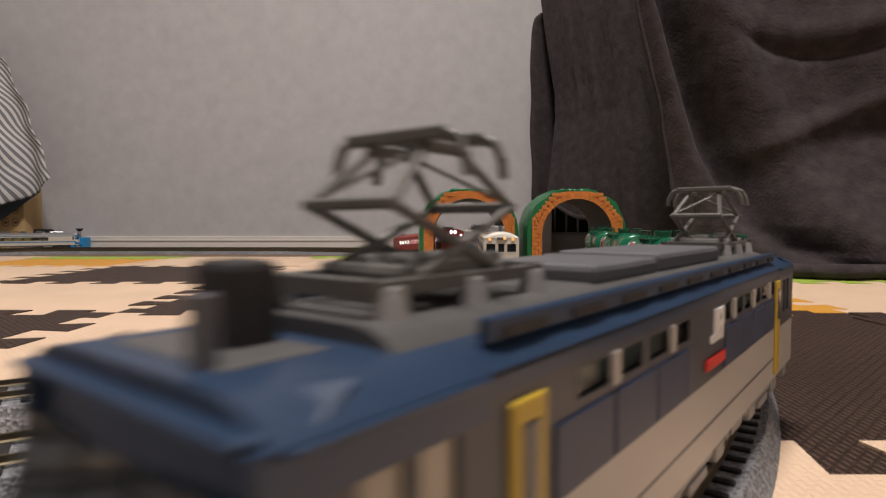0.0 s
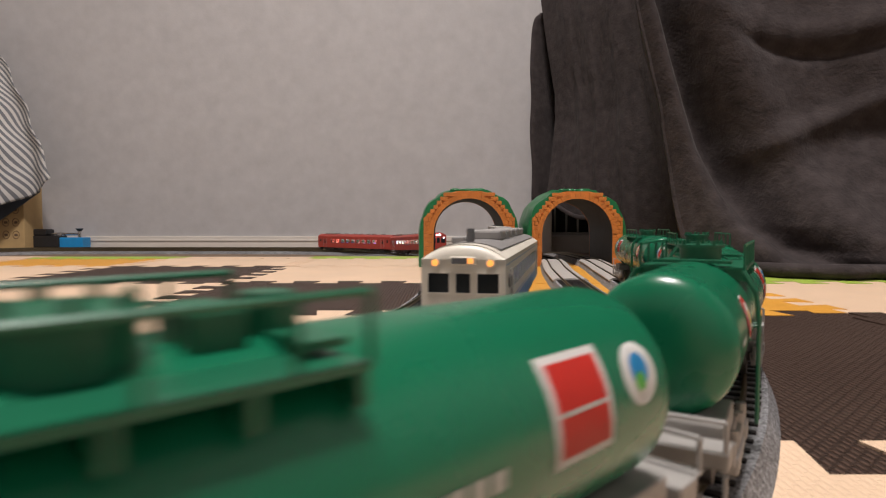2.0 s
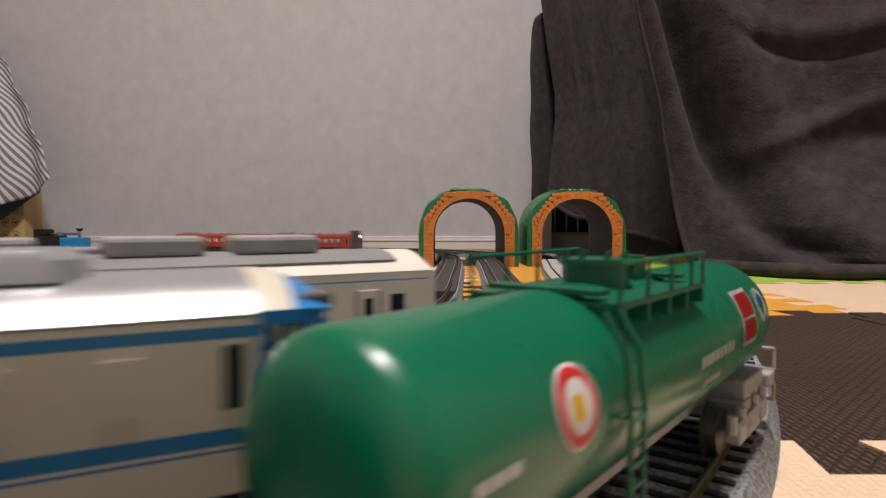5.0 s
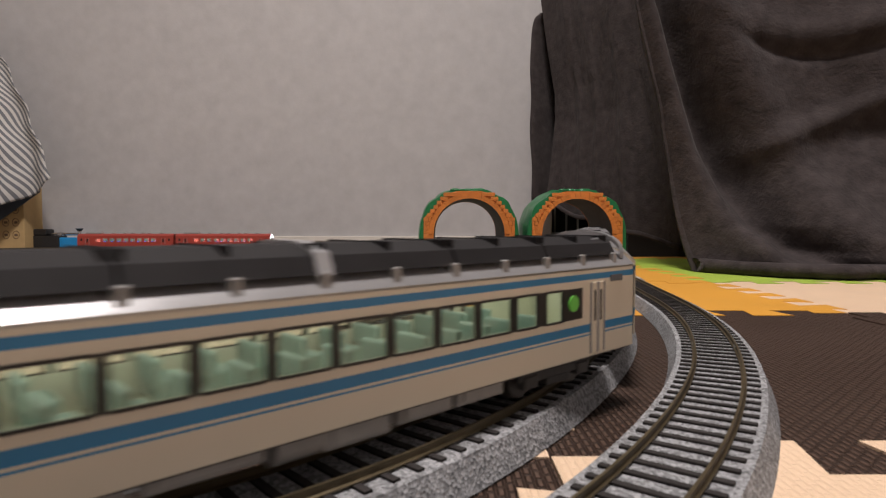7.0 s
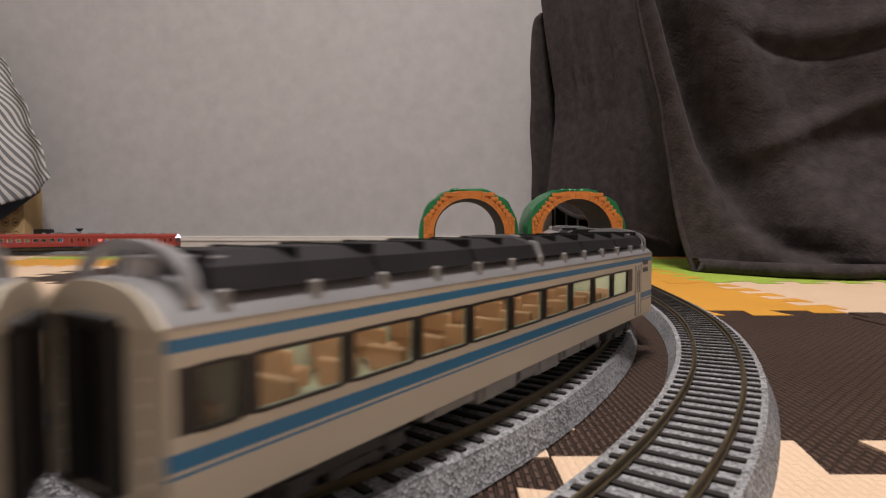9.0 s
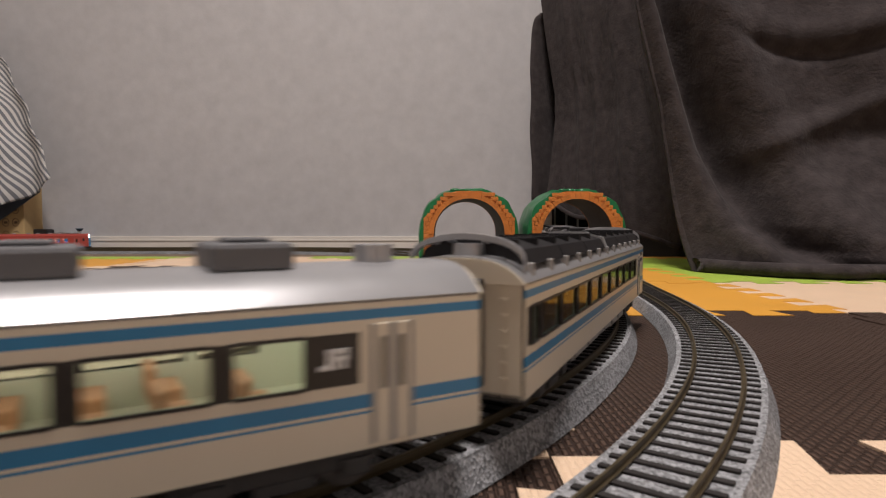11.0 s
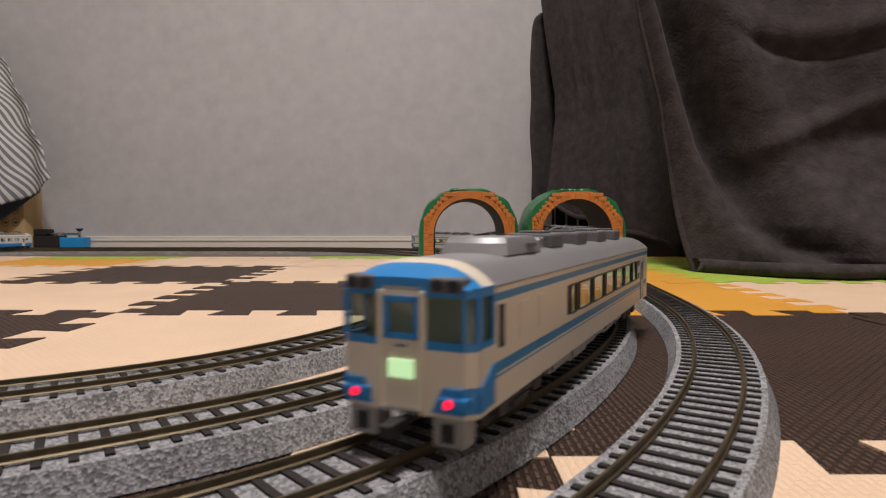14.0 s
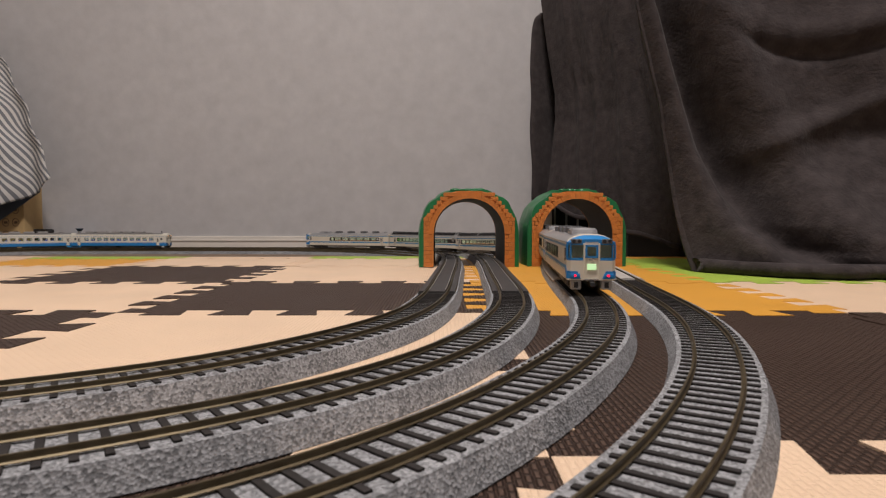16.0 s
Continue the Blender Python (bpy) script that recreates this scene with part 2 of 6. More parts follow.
def loft(rings, bm=None, closed_ring=False, caps=False, mi=None):
    """Rings: lists of points, one after the other, joined by quads. mi(i, j) gives the material of a quad."""
    bm = bm or bmesh.new()
    vv = [[bm.verts.new(p) for p in ring] for ring in rings]
    n = len(rings[0])
    for i in range(len(rings) - 1):
        for j in range(n if closed_ring else n - 1):
            k = (j + 1) % n
            f = bm.faces.new((vv[i][j], vv[i][k], vv[i + 1][k], vv[i + 1][j]))
            if mi:
                f.material_index = mi(i, j)
    if caps:
        bm.faces.new(vv[0][::-1])
        bm.faces.new(vv[-1])
    return bm


def prism(poly, z0, z1, bm=None, mi=0):
    """A plate from a flat outline (x, y)."""
    bm = bm or bmesh.new()
    lo = [bm.verts.new((x, y, z0)) for x, y in poly]
    hi = [bm.verts.new((x, y, z1)) for x, y in poly]
    fs = [bm.faces.new(hi), bm.faces.new(lo[::-1])]
    for i in range(len(poly)):
        j = (i + 1) % len(poly)
        fs.append(bm.faces.new((lo[i], lo[j], hi[j], hi[i])))
    for f in fs:
        f.material_index = mi
    return bm


def turned(bm, m):
    bmesh.ops.transform(bm, matrix=m, verts=bm.verts)
    return bm


def thing(name, label, category, group="", kind="", m=None):
    e = new(name)
    e.empty_display_size = 0.02
    tagged(e, label, category, group, kind)
    if m is not None:
        e.matrix_basis = m
    return e


def smoothstep(a, b, x):
    t = np.clip((x - a) / (b - a), 0, 1)
    return t * t * (3 - 2 * t)


# ---------------------------------------------------------------- room
FLOOR_Z = -0.020
WALL_Y = 1.90
CEIL_Z = 2.40
XL, XR, YB = -2.10, 1.70, -1.50

tagged(link("floor", box(XL, XR, YB, WALL_Y, FLOOR_Z - 0.05, FLOOR_Z), M_WOOD_FLOOR), "brown wooden floor under the foam mats", "floor", kind="structure")
tagged(link("wall_north", box(XL - 0.1, XR + 0.1, WALL_Y, WALL_Y + 0.1, FLOOR_Z - 0.05, CEIL_Z), M_WALL), "grey wallpapered wall with fine mottled texture", "wall", kind="structure")
# South, west and east walls and ceiling stand unseen, closing the room so light bounces.
tagged(link("wall_south", box(XL - 0.1, XR + 0.1, YB - 0.1, YB, FLOOR_Z - 0.05, CEIL_Z), M_WALL), "unseen grey wall behind the camera, added to bounce light", "wall", kind="structure")
tagged(link("wall_west", box(XL - 0.1, XL, YB, WALL_Y, FLOOR_Z - 0.05, CEIL_Z), M_WALL), "unseen grey side wall, added to bounce light", "wall", kind="structure")
tagged(link("wall_east", box(XR, XR + 0.1, YB, WALL_Y, FLOOR_Z - 0.05, CEIL_Z), M_WALL), "unseen grey side wall, added to bounce light", "wall", kind="structure")
tagged(link("ceiling", box(XL - 0.1, XR + 0.1, YB - 0.1, WALL_Y + 0.1, CEIL_Z, CEIL_Z + 0.05), M_CEILING), "unseen plain white ceiling, added to bounce light", "ceiling", kind="structure")
bb = box(XL, XR, WALL_Y - 0.010, WALL_Y, FLOOR_Z, 0.023, 0.0015)
bb = box(XL, XR, WALL_Y - 0.013, WALL_Y - 0.0095, 0.008, 0.011, 0.0, bb)
tagged(link("baseboard", bb, M_BASEBOARD), "cream baseboard with a grooved profile", "baseboard", kind="structure")
cl = thing("ceiling_light", "round ceiling light with a warm white diffuser", "ceiling light", m=pose(-0.04, 0.08, CEIL_Z))
bm = bmesh.new()
bmesh.ops.create_cone(bm, cap_ends=True, segments=48, radius1=0.27, radius2=0.24, depth=0.05)
part("housing", turned(bm, pose(0, 0, -0.026)), M_CEILING, cl, smooth=40)
bm = bmesh.new()
bmesh.ops.create_cone(bm, cap_ends=True, segments=48, radius1=0.22, radius2=0.25, depth=0.04)
part("diffuser", turned(bm, pose(0, 0, -0.072)), M_LIT_DISC, cl, smooth=40)

# ---------------------------------------------------------------- foam mats
SX = [-1.295, -1.03, -0.765, -0.50, -0.238, 0.030, 0.295, 0.56, 0.825, 1.09]
SY = [-0.58, -0.33, -0.08, 0.163, 0.430, 0.652, 0.895, 1.085, 1.30]
COLS = {"b": (M_BEIGE, "beige"), "n": (M_BROWN, "brown"), "y": (M_YELLOW, "mustard yellow"), "g": (M_GREEN, "lime green")}
ROWS = ["nbnbnbnbn", "bnbnbnbnb", "nbnbnbbnb", "bnbnbnnbn", "nbnbnybny", "bnbnbygbg", "gbybbygbb", "bbgbgbybb"]
TOOTH = 0.024


def seam(a, b, n, flip):
    """A row of dovetailed teeth from a to b, to its left where flip is 1."""
    a, b = Vector(a), Vector(b)
    d = (b - a)
    nrm = Vector((-d.y, d.x)).normalized()
    pts = []
    for i in range(n):
        u0, u1 = i / n, (i + 1) / n
        w = 0.004 / d.length
        if i == 0:
            pts.append(a + d * u1)
        elif i == n - 1:
            pts.append(a + d * u0)
        else:
            side = (1 if i % 2 else -1) * flip * TOOTH * 0.5
            pts.append(a + d * (u0 - w * 0.6) + nrm * side)
            pts.append(a + d * (u1 + w * 0.6) + nrm * side)
    return [a] + pts + [b]


def hseam(i, j):
    return seam((SX[i], SY[j]), (SX[i + 1], SY[j]), 11, 1 if (i + j) % 2 else -1)


def vseam(i, j):
    return seam((SX[i], SY[j]), (SX[i], SY[j + 1]), 11, 1 if (i + j) % 2 else -1)


for j, row in enumerate(ROWS):
    for i, c in enumerate(row):
        m_, word = COLS[c]
        if j == len(ROWS) - 1 and SX[i] < -1.2:
            continue
        loop = hseam(i, j)[:-1] + vseam(i + 1, j)[:-1] + hseam(i, j + 1)[::-1][:-1] + vseam(i, j)[::-1][:-1]
        top = -0.0004 * ((i * 7 + j * 5) % 3)
        bm = bmesh.new()
        cx, cy = sum(p.x for p in loop) / len(loop), sum(p.y for p in loop) / len(loop)
        prism([(p.x - (0.0002 if p.x > cx else -0.0002), p.y - (0.0002 if p.y > cy else -0.0002)) for p in loop], FLOOR_Z, top, bm)
        if j == len(ROWS) - 1:
            for v in bm.verts:
                if v.co.y > 1.14:
                    v.co.y = 1.14 + (v.co.y - 1.14) * 0.1
        tagged(link("foam_mat", bm, m_), f"{word} interlocking foam floor mat with toothed edges", "foam mat", "interlocking foam mats")

# ---------------------------------------------------------------- track plan
RAIL_Z = 0.011
LEFT3 = [(-1.27, 1.62), (-1.30, 1.42), (-1.22, 1.15), (-1.09, 0.85), (-0.97, 0.55), (-0.83, 0.27), (-0.64, 0.08), (-0.42, -0.005), (-0.19, 0.03)]
PLAN = {
    1: [(-0.147, 0.195), (-0.108, 0.217), (-0.077, 0.252), (-0.045, 0.305), (-0.023, 0.355), (-0.012, 0.41), (-0.006, 0.46), (0.002, 0.62), (0.012, 0.90), (0.005, 1.08),
        (-0.05, 1.32), (-0.17, 1.50), (-0.36, 1.61), (-0.60, 1.63), (-0.95, 1.63), (-1.10, 1.61), (-1.18, 1.54), (-1.19, 1.40), (-1.11, 1.19), (-0.98, 0.89), (-0.86, 0.60), (-0.74, 0.36), (-0.58, 0.19), (-0.40, 0.12), (-0.25, 0.14)],
    2: [(-0.108, 0.143), (-0.074, 0.163), (-0.046, 0.187), (-0.013, 0.229), (0.013, 0.28), (0.032, 0.335), (0.045, 0.39), (0.053, 0.45), (0.060, 0.62), (0.068, 0.90), (0.06, 1.10),
        (0.0, 1.36), (-0.13, 1.56), (-0.33, 1.67), (-0.60, 1.69), (-0.95, 1.69), (-1.13, 1.67), (-1.225, 1.58), (-1.245, 1.41), (-1.165, 1.17), (-1.035, 0.87), (-0.915, 0.575), (-0.785, 0.315), (-0.61, 0.135), (-0.41, 0.06), (-0.22, 0.085)],
    3: [(-0.029, 0.126), (-0.006, 0.153), (0.023, 0.191), (0.048, 0.235), (0.067, 0.272), (0.085, 0.316), (0.100, 0.370), (0.111, 0.427), (0.124, 0.56), (0.143, 0.735), (0.168, 0.93), (0.155, 1.14),
        (0.08, 1.42), (-0.08, 1.63), (-0.30, 1.73), (-0.60, 1.75), (-0.95, 1.75), (-1.15, 1.73)] + LEFT3,
    4: [(0.005, 0.078), (0.041, 0.118), (0.072, 0.163), (0.098, 0.208), (0.122, 0.262), (0.143, 0.325), (0.158, 0.395), (0.168, 0.47), (0.182, 0.58), (0.202, 0.73), (0.226, 0.93), (0.215, 1.16),
        (0.14, 1.46), (-0.03, 1.69), (-0.28, 1.79), (-0.60, 1.81), (-0.95, 1.81), (-1.22, 1.79), (-1.37, 1.64), (-1.42, 1.40), (-1.35, 1.13), (-1.23, 0.83), (-1.115, 0.525), (-0.965, 0.21), (-0.74, -0.02), (-0.45, -0.125), (-0.22, -0.075), (-0.09, -0.012)],
}


class Path:
    """A closed, evenly stepped centre line with its heights."""

    def __init__(self, pts, step=0.004):
        p = np.array(pts, float)
        n = len(p)
        out = []
        for i in range(n):
            p0, p1, p2, p3 = p[i - 1], p[i], p[(i + 1) % n], p[(i + 2) % n]
            t0 = 0
            t1 = t0 + np.linalg.norm(p1 - p0) ** 0.5
            t2 = t1 + np.linalg.norm(p2 - p1) ** 0.5
            t3 = t2 + np.linalg.norm(p3 - p2) ** 0.5
            for t in np.linspace(t1, t2, 40, endpoint=False):
                a1 = (t1 - t) / (t1 - t0) * p0 + (t - t0) / (t1 - t0) * p1
                a2 = (t2 - t) / (t2 - t1) * p1 + (t - t1) / (t2 - t1) * p2
                a3 = (t3 - t) / (t3 - t2) * p2 + (t - t2) / (t3 - t2) * p3
                b1 = (t2 - t) / (t2 - t0) * a1 + (t - t0) / (t2 - t0) * a2
                b2 = (t3 - t) / (t3 - t1) * a2 + (t - t1) / (t3 - t1) * a3
                out.append((t2 - t) / (t2 - t1) * b1 + (t - t1) / (t2 - t1) * b2)
        q = np.array(out)
        for _ in range(2):
            q = self.even(q, step)
            k = 9
            q = sum(np.roll(q, s_, axis=0) for s_ in range(-k, k + 1)) / (2 * k + 1)
        q = self.even(q, step)
        self.xy = q
        self.n = len(q)
        d = np.linalg.norm(np.roll(q, -1, axis=0) - q, axis=1)
        self.step = d.mean()
        self.length = self.step * self.n
        self.z = RAIL_Z + FLOOR_Z * smoothstep(1.10, 1.36, q[:, 1])

    @staticmethod
    def even(q, step):
        c = np.vstack([q, q[:1]])
        s = np.concatenate([[0], np.cumsum(np.linalg.norm(np.diff(c, axis=0), axis=1))])
        u = np.linspace(0, s[-1], int(s[-1] / step), endpoint=False)
        return np.stack([np.interp(u, s, c[:, 0]), np.interp(u, s, c[:, 1])], 1)

    def at(self, s):
        i = (s % self.length) / self.step
        a = int(i) % self.n
        b = (a + 1) % self.n
        f = i - int(i)
        xy = self.xy[a] * (1 - f) + self.xy[b] * f
        return Vector((xy[0], xy[1], self.z[a] * (1 - f) + self.z[b] * f))

    def side(self):
        t = np.roll(self.xy, -1, axis=0) - np.roll(self.xy, 1, axis=0)
        t /= np.linalg.norm(t, axis=1)[:, None]
        return np.stack([-t[:, 1], t[:, 0]], 1)


PATHS = {k: Path(v) for k, v in PLAN.items()}


def ribbon(path, profile, i0=0, i1=None, closed=True):
    """A cross-section (offset to the side, height over the rail top) swept along a track."""
    side = path.side()
    idx = list(range(path.n)) if i1 is None else list(range(i0, i1 + 1))
    rings = []
    for i in idx:
        i %= path.n
        rings.append([(path.xy[i, 0] + side[i, 0] * o, path.xy[i, 1] + side[i, 1] * o, path.z[i] + h) for o, h in profile])
    if i1 is None:
        rings.append(rings[0])
    bm = loft(rings, closed_ring=closed, caps=i1 is not None)
    bmesh.ops.remove_doubles(bm, verts=bm.verts, dist=1e-6)
    return bm


def sleeper_mesh():
    """One moulded sleeper, dark sides and a lighter grey top."""
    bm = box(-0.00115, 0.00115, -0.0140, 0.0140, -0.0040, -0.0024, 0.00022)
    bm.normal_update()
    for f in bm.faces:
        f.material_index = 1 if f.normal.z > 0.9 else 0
    me = bpy.data.meshes.new("sleeper")
    bm.to_mesh(me)
    bm.free()
    me.materials.append(M_SLEEPER)
    me.materials.append(M_SLEEPER_TOP)
    return me


SLEEPER = sleeper_mesh()
SLEEPER_V = [v.co.copy() for v in SLEEPER.vertices]
SLEEPER_F = [tuple(p.vertices) for p in SLEEPER.polygons]
SLEEPER_M = [p.material_index for p in SLEEPER.polygons]
TIE_STEP = 0.0074
JOINT_AT = {1: 0.29, 2: 0.31, 3: 0.335, 4: 0.225}


def build_track(k):
    path = PATHS[k]
    root = thing(f"track_{k}", "model railway track with brass-coloured rails on grey moulded ballast", "model track", "concentric model railway tracks", "structure")
    part("ballast", ribbon(path, [(-0.0195, -0.0112), (-0.0160, -0.0031), (0.0160, -0.0031), (0.0195, -0.0112)]), M_BALLAST, root, "speckled grey moulded ballast", smooth=30)
    for o in (-0.0087, 0.0087):
        prof = [(o - 0.0009, -0.0024), (o - 0.0009, -0.0021), (o - 0.00022, -0.0017), (o - 0.00022, -0.0008), (o - 0.0004, -0.0006), (o - 0.0004, 0), (o + 0.0004, 0), (o + 0.0004, -0.0006), (o + 0.00022, -0.0008), (o + 0.00022, -0.0017), (o + 0.0009, -0.0021), (o + 0.0009, -0.0024)]
        part("rail", ribbon(path, prof), M_RAIL, root, "dull dark bronze metal rail")
    side = path.side()
    jn = int(path.length / 0.246)
    for c in range(jn):
        i = int((JOINT_AT[k] + c * path.length / jn) / path.step) % path.n
        a = math.atan2(side[i, 1], side[i, 0]) - math.pi / 2
        if k != 4 or path.xy[i, 0] < 0.05 or path.xy[i, 1] > 0.8:
            continue
        for o in (-0.0087, 0.0087):
            jb = box(-0.0036, 0.0036, o - 0.0008, o + 0.0008, -0.0022, -0.0009, 0.0002)
            j_ = part("rail_joiner", jb, M_CHROME_DULL, root, "small metal rail joiner")
            j_.matrix_basis = Matrix.Translation((path.xy[i, 0], path.xy[i, 1], path.z[i])) @ Matrix.Rotation(a, 4, "Z")
    far_v, far_f, far_m = [], [], []
    count = int(path.length / TIE_STEP)
    near_done = 0
    for c in range(count):
        s = c * path.length / count
        p = path.at(s)
        i = int(s / path.step) % path.n
        a = math.atan2(side[i, 1], side[i, 0]) - math.pi / 2
        m = Matrix.Translation(p) @ Matrix.Rotation(a, 4, "Z")
        if DECK_Y[0] < p.y < DECK_Y[1] and k in (1, 2) and p.x > -0.2:
            continue
        if -0.16 < p.x < 0.3 and 0.04 < p.y < 0.62 and near_done < 110:
            near_done += 1
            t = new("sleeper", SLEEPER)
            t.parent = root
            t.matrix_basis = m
        else:
            b0 = len(far_v)
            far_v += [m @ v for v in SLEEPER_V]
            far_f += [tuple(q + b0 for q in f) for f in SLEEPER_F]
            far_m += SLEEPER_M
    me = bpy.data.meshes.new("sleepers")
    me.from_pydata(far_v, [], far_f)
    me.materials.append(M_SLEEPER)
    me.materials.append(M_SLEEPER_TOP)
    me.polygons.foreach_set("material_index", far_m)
    ob = new("sleepers", me)
    ob.parent = root
    ob["kind"] = "stuff"
    return root


# ---------------------------------------------------------------- tunnels
DECK_Y = (0.475, 0.72)
TUN_Y0, TUN_LEN = 0.872, 0.155


def brick_cells():
    """The blocks of a portal: courses up both jambs, a voussoir ring, and stepped corners over it."""
    r_in, r_out = 0.0520, 0.0660
    spring = 0.049
    out = []
    ch = 0.0061
    z = 0.0
    row = 0
    while z < spring + 0.024:
        for sgn in (-1, 1):
            hw = 0.0672
            inner = r_in if z < spring else math.sqrt(max(1e-9, (r_in + 0.0072) ** 2 - (z + ch * 0.5 - spring) ** 2))
            cuts = [inner, inner + (hw - inner) * (0.36 if row % 2 else 0.64), hw]
            for a, b in zip(cuts[:-1], cuts[1:]):
                out.append(("box", sgn * a, sgn * b, z, z + ch))
        z += ch
        row += 1
    # stepped haunches
    step = 0
    while z < 0.1085:
        dz = z + ch - spring
        rr = (r_in + 0.0072) ** 2 - (z + ch * 0.3 - spring) ** 2
        inner = math.sqrt(rr) if rr > 0 else 0.0
        hw = 0.0672 - (z - (spring + 0.018)) * (0.0672 - 0.030) / (0.1135 - spring - 0.018)
        if hw - inner > 0.004:
            for sgn in (-1, 1):
                n = max(1, int((hw - inner) / 0.013))
                for q in range(n):
                    out.append(("box", sgn * (inner + (hw - inner) * q / n), sgn * (inner + (hw - inner) * (q + 1) / n), z, z + ch))
        z += ch
        step += 1
    nv = 25
    for q in range(nv):
        out.append(("arc", math.pi * q / nv, math.pi * (q + 1) / nv, r_in, r_in + 0.0072))
    return out, spring


def build_tunnel(x, y, rz, label):
    """A toy tunnel: orange brick portals at both ends and a green shell with soft ridges."""
    root = thing("toy_tunnel", label, "toy tunnel", "toy tunnels", m=pose(x, y, 0, 0, 0, rz))
    cells, spring = brick_cells()
    for yy, face in ((0.0, -1), (TUN_LEN, 1)):
        portal = bmesh.new()
        # backing plate behind the blocks
        ring = []
        n = 24
        inn = [(-0.0524, 0.0)] + [(-0.0524 * math.cos(math.pi * i / n), spring + 0.0524 * math.sin(math.pi * i / n)) for i in range(n + 1)] + [(0.0524, 0.0)]
        outl = [(-0.0666, 0.0)]
        for i in range(n + 1):
            c, s_ = math.cos(math.pi * i / n), math.sin(math.pi * i / n)
            k_ = min(0.0666 / max(abs(c), 1e-6), 0.0630 / max(s_, 1e-6), (0.0666 + 0.024 * 1.12) / (abs(c) + 1.12 * s_) if True else 9)
            outl.append((-c * k_, spring + s_ * k_))
        outl.append((0.0666, 0.0))
        loft([[(a, yy + d, b) for a, b in pr] for pr, d in ((inn, 0.001 * -face), (outl, 0.001 * -face), (outl, 0.006 * -face), (inn, 0.006 * -face), (inn, 0.001 * -face))], portal)
        pt = part("portal", portal, M_BRICK, root, "orange brick-patterned portal")
        for c in cells:
            g = 0.00018
            if c[0] == "box":
                a, b = sorted(c[1:3])
                if b - a < 0.002:
                    continue
                d = random.uniform(0.0007, 0.0011)
                bm = box(a + g, b - g, min(yy - face * 0.002, yy + face * d), max(yy - face * 0.002, yy + face * d), c[3] + g, c[4] - g, 0.0004)
            else:
                a0, a1, r0, r1 = c[1] + 0.003, c[2] - 0.003, c[3], c[4]
                d = random.uniform(0.0014, 0.0018)
                f0, f1 = yy - face * 0.002, yy + face * d
                q = [(r0, a0), (r1, a0), (r1, a1), (r0, a1)]
                bm = bmesh.new()
                lo = [bm.verts.new((r * math.cos(a_), f0, spring + r * math.sin(a_))) for r, a_ in q]
                hi = [bm.verts.new((r * math.cos(a_), f1, spring + r * math.sin(a_))) for r, a_ in q]
                bm.faces.new(hi)
                bm.faces.new(lo)
                for i in range(4):
                    bm.faces.new((lo[i], lo[(i + 1) % 4], hi[(i + 1) % 4], hi[i]))
                bmesh.ops.recalc_face_normals(bm, faces=bm.faces)
            part("brick", bm, M_BRICK, pt)
    # shell
    n, ny = 40, 14
    rings = []
    for iy in range(ny + 1):
        t = iy / ny
        yy = 0.004 + t * (TUN_LEN - 0.008)
        bulge = 1 + 0.05 * math.sin(math.pi * t)
        ring = []
        for i in range(n + 1):
            a = math.pi * i / n
            c, s = math.cos(a), math.sin(a)
            r_x = 0.0735 * bulge
            r_z = (0.1135 - 0.040) * bulge
            wob = 1 + 0.022 * math.sin(i * 0.9 + 1.3 * math.sin(iy * 0.7)) * math.sin(a) + 0.012 * noise.noise((i * 0.5, iy * 0.8, x * 9))
            ring.append((-r_x * math.copysign(abs(c) ** 0.72, c) * wob, yy, 0.040 + r_z * s ** 0.86 * wob if 0 < i < n else 0.0))
        ring.insert(1, (ring[0][0], yy, 0.035))
        ring.insert(len(ring) - 1, (ring[-1][0], yy, 0.035))
        rings.append(ring)
    inner = [[(-0.0522, yy, 0.0)] + [(-0.0522 * math.cos(math.pi * i / n), yy, spring + 0.0522 * math.sin(math.pi * i / n)) for i in range(n + 1)] + [(0.0522, yy, 0.0)] for yy in (0.002, TUN_LEN - 0.002)]
    bm = loft(rings)
    loft([rings[0], inner[0]], bm)
    loft([inner[1], rings[-1]], bm)
    part("shell", bm, M_SHELL, root, "glossy green hill-shaped plastic shell", smooth=60)
    part("lining", loft(inner), M_INSIDE, root, "smooth tunnel lining, coloured near-black as shade", smooth=60)
    nb = bmesh.new()
    for q in range(7):
        b2 = bmesh.new()
        bmesh.ops.create_icosphere(b2, subdivisions=2, radius=0.004 + 0.002 * random.random())
        turned(b2, pose(-0.02 + 0.006 * q, 0.008 + 0.01 * random.random(), 0.1135) @ Matrix.Diagonal((1.6, 1, 0.6, 1)))
        merge(nb, b2)
    part("foliage_bumps", nb, M_SHELL, root, "moulded green leaf bumps", smooth=60)
    return root


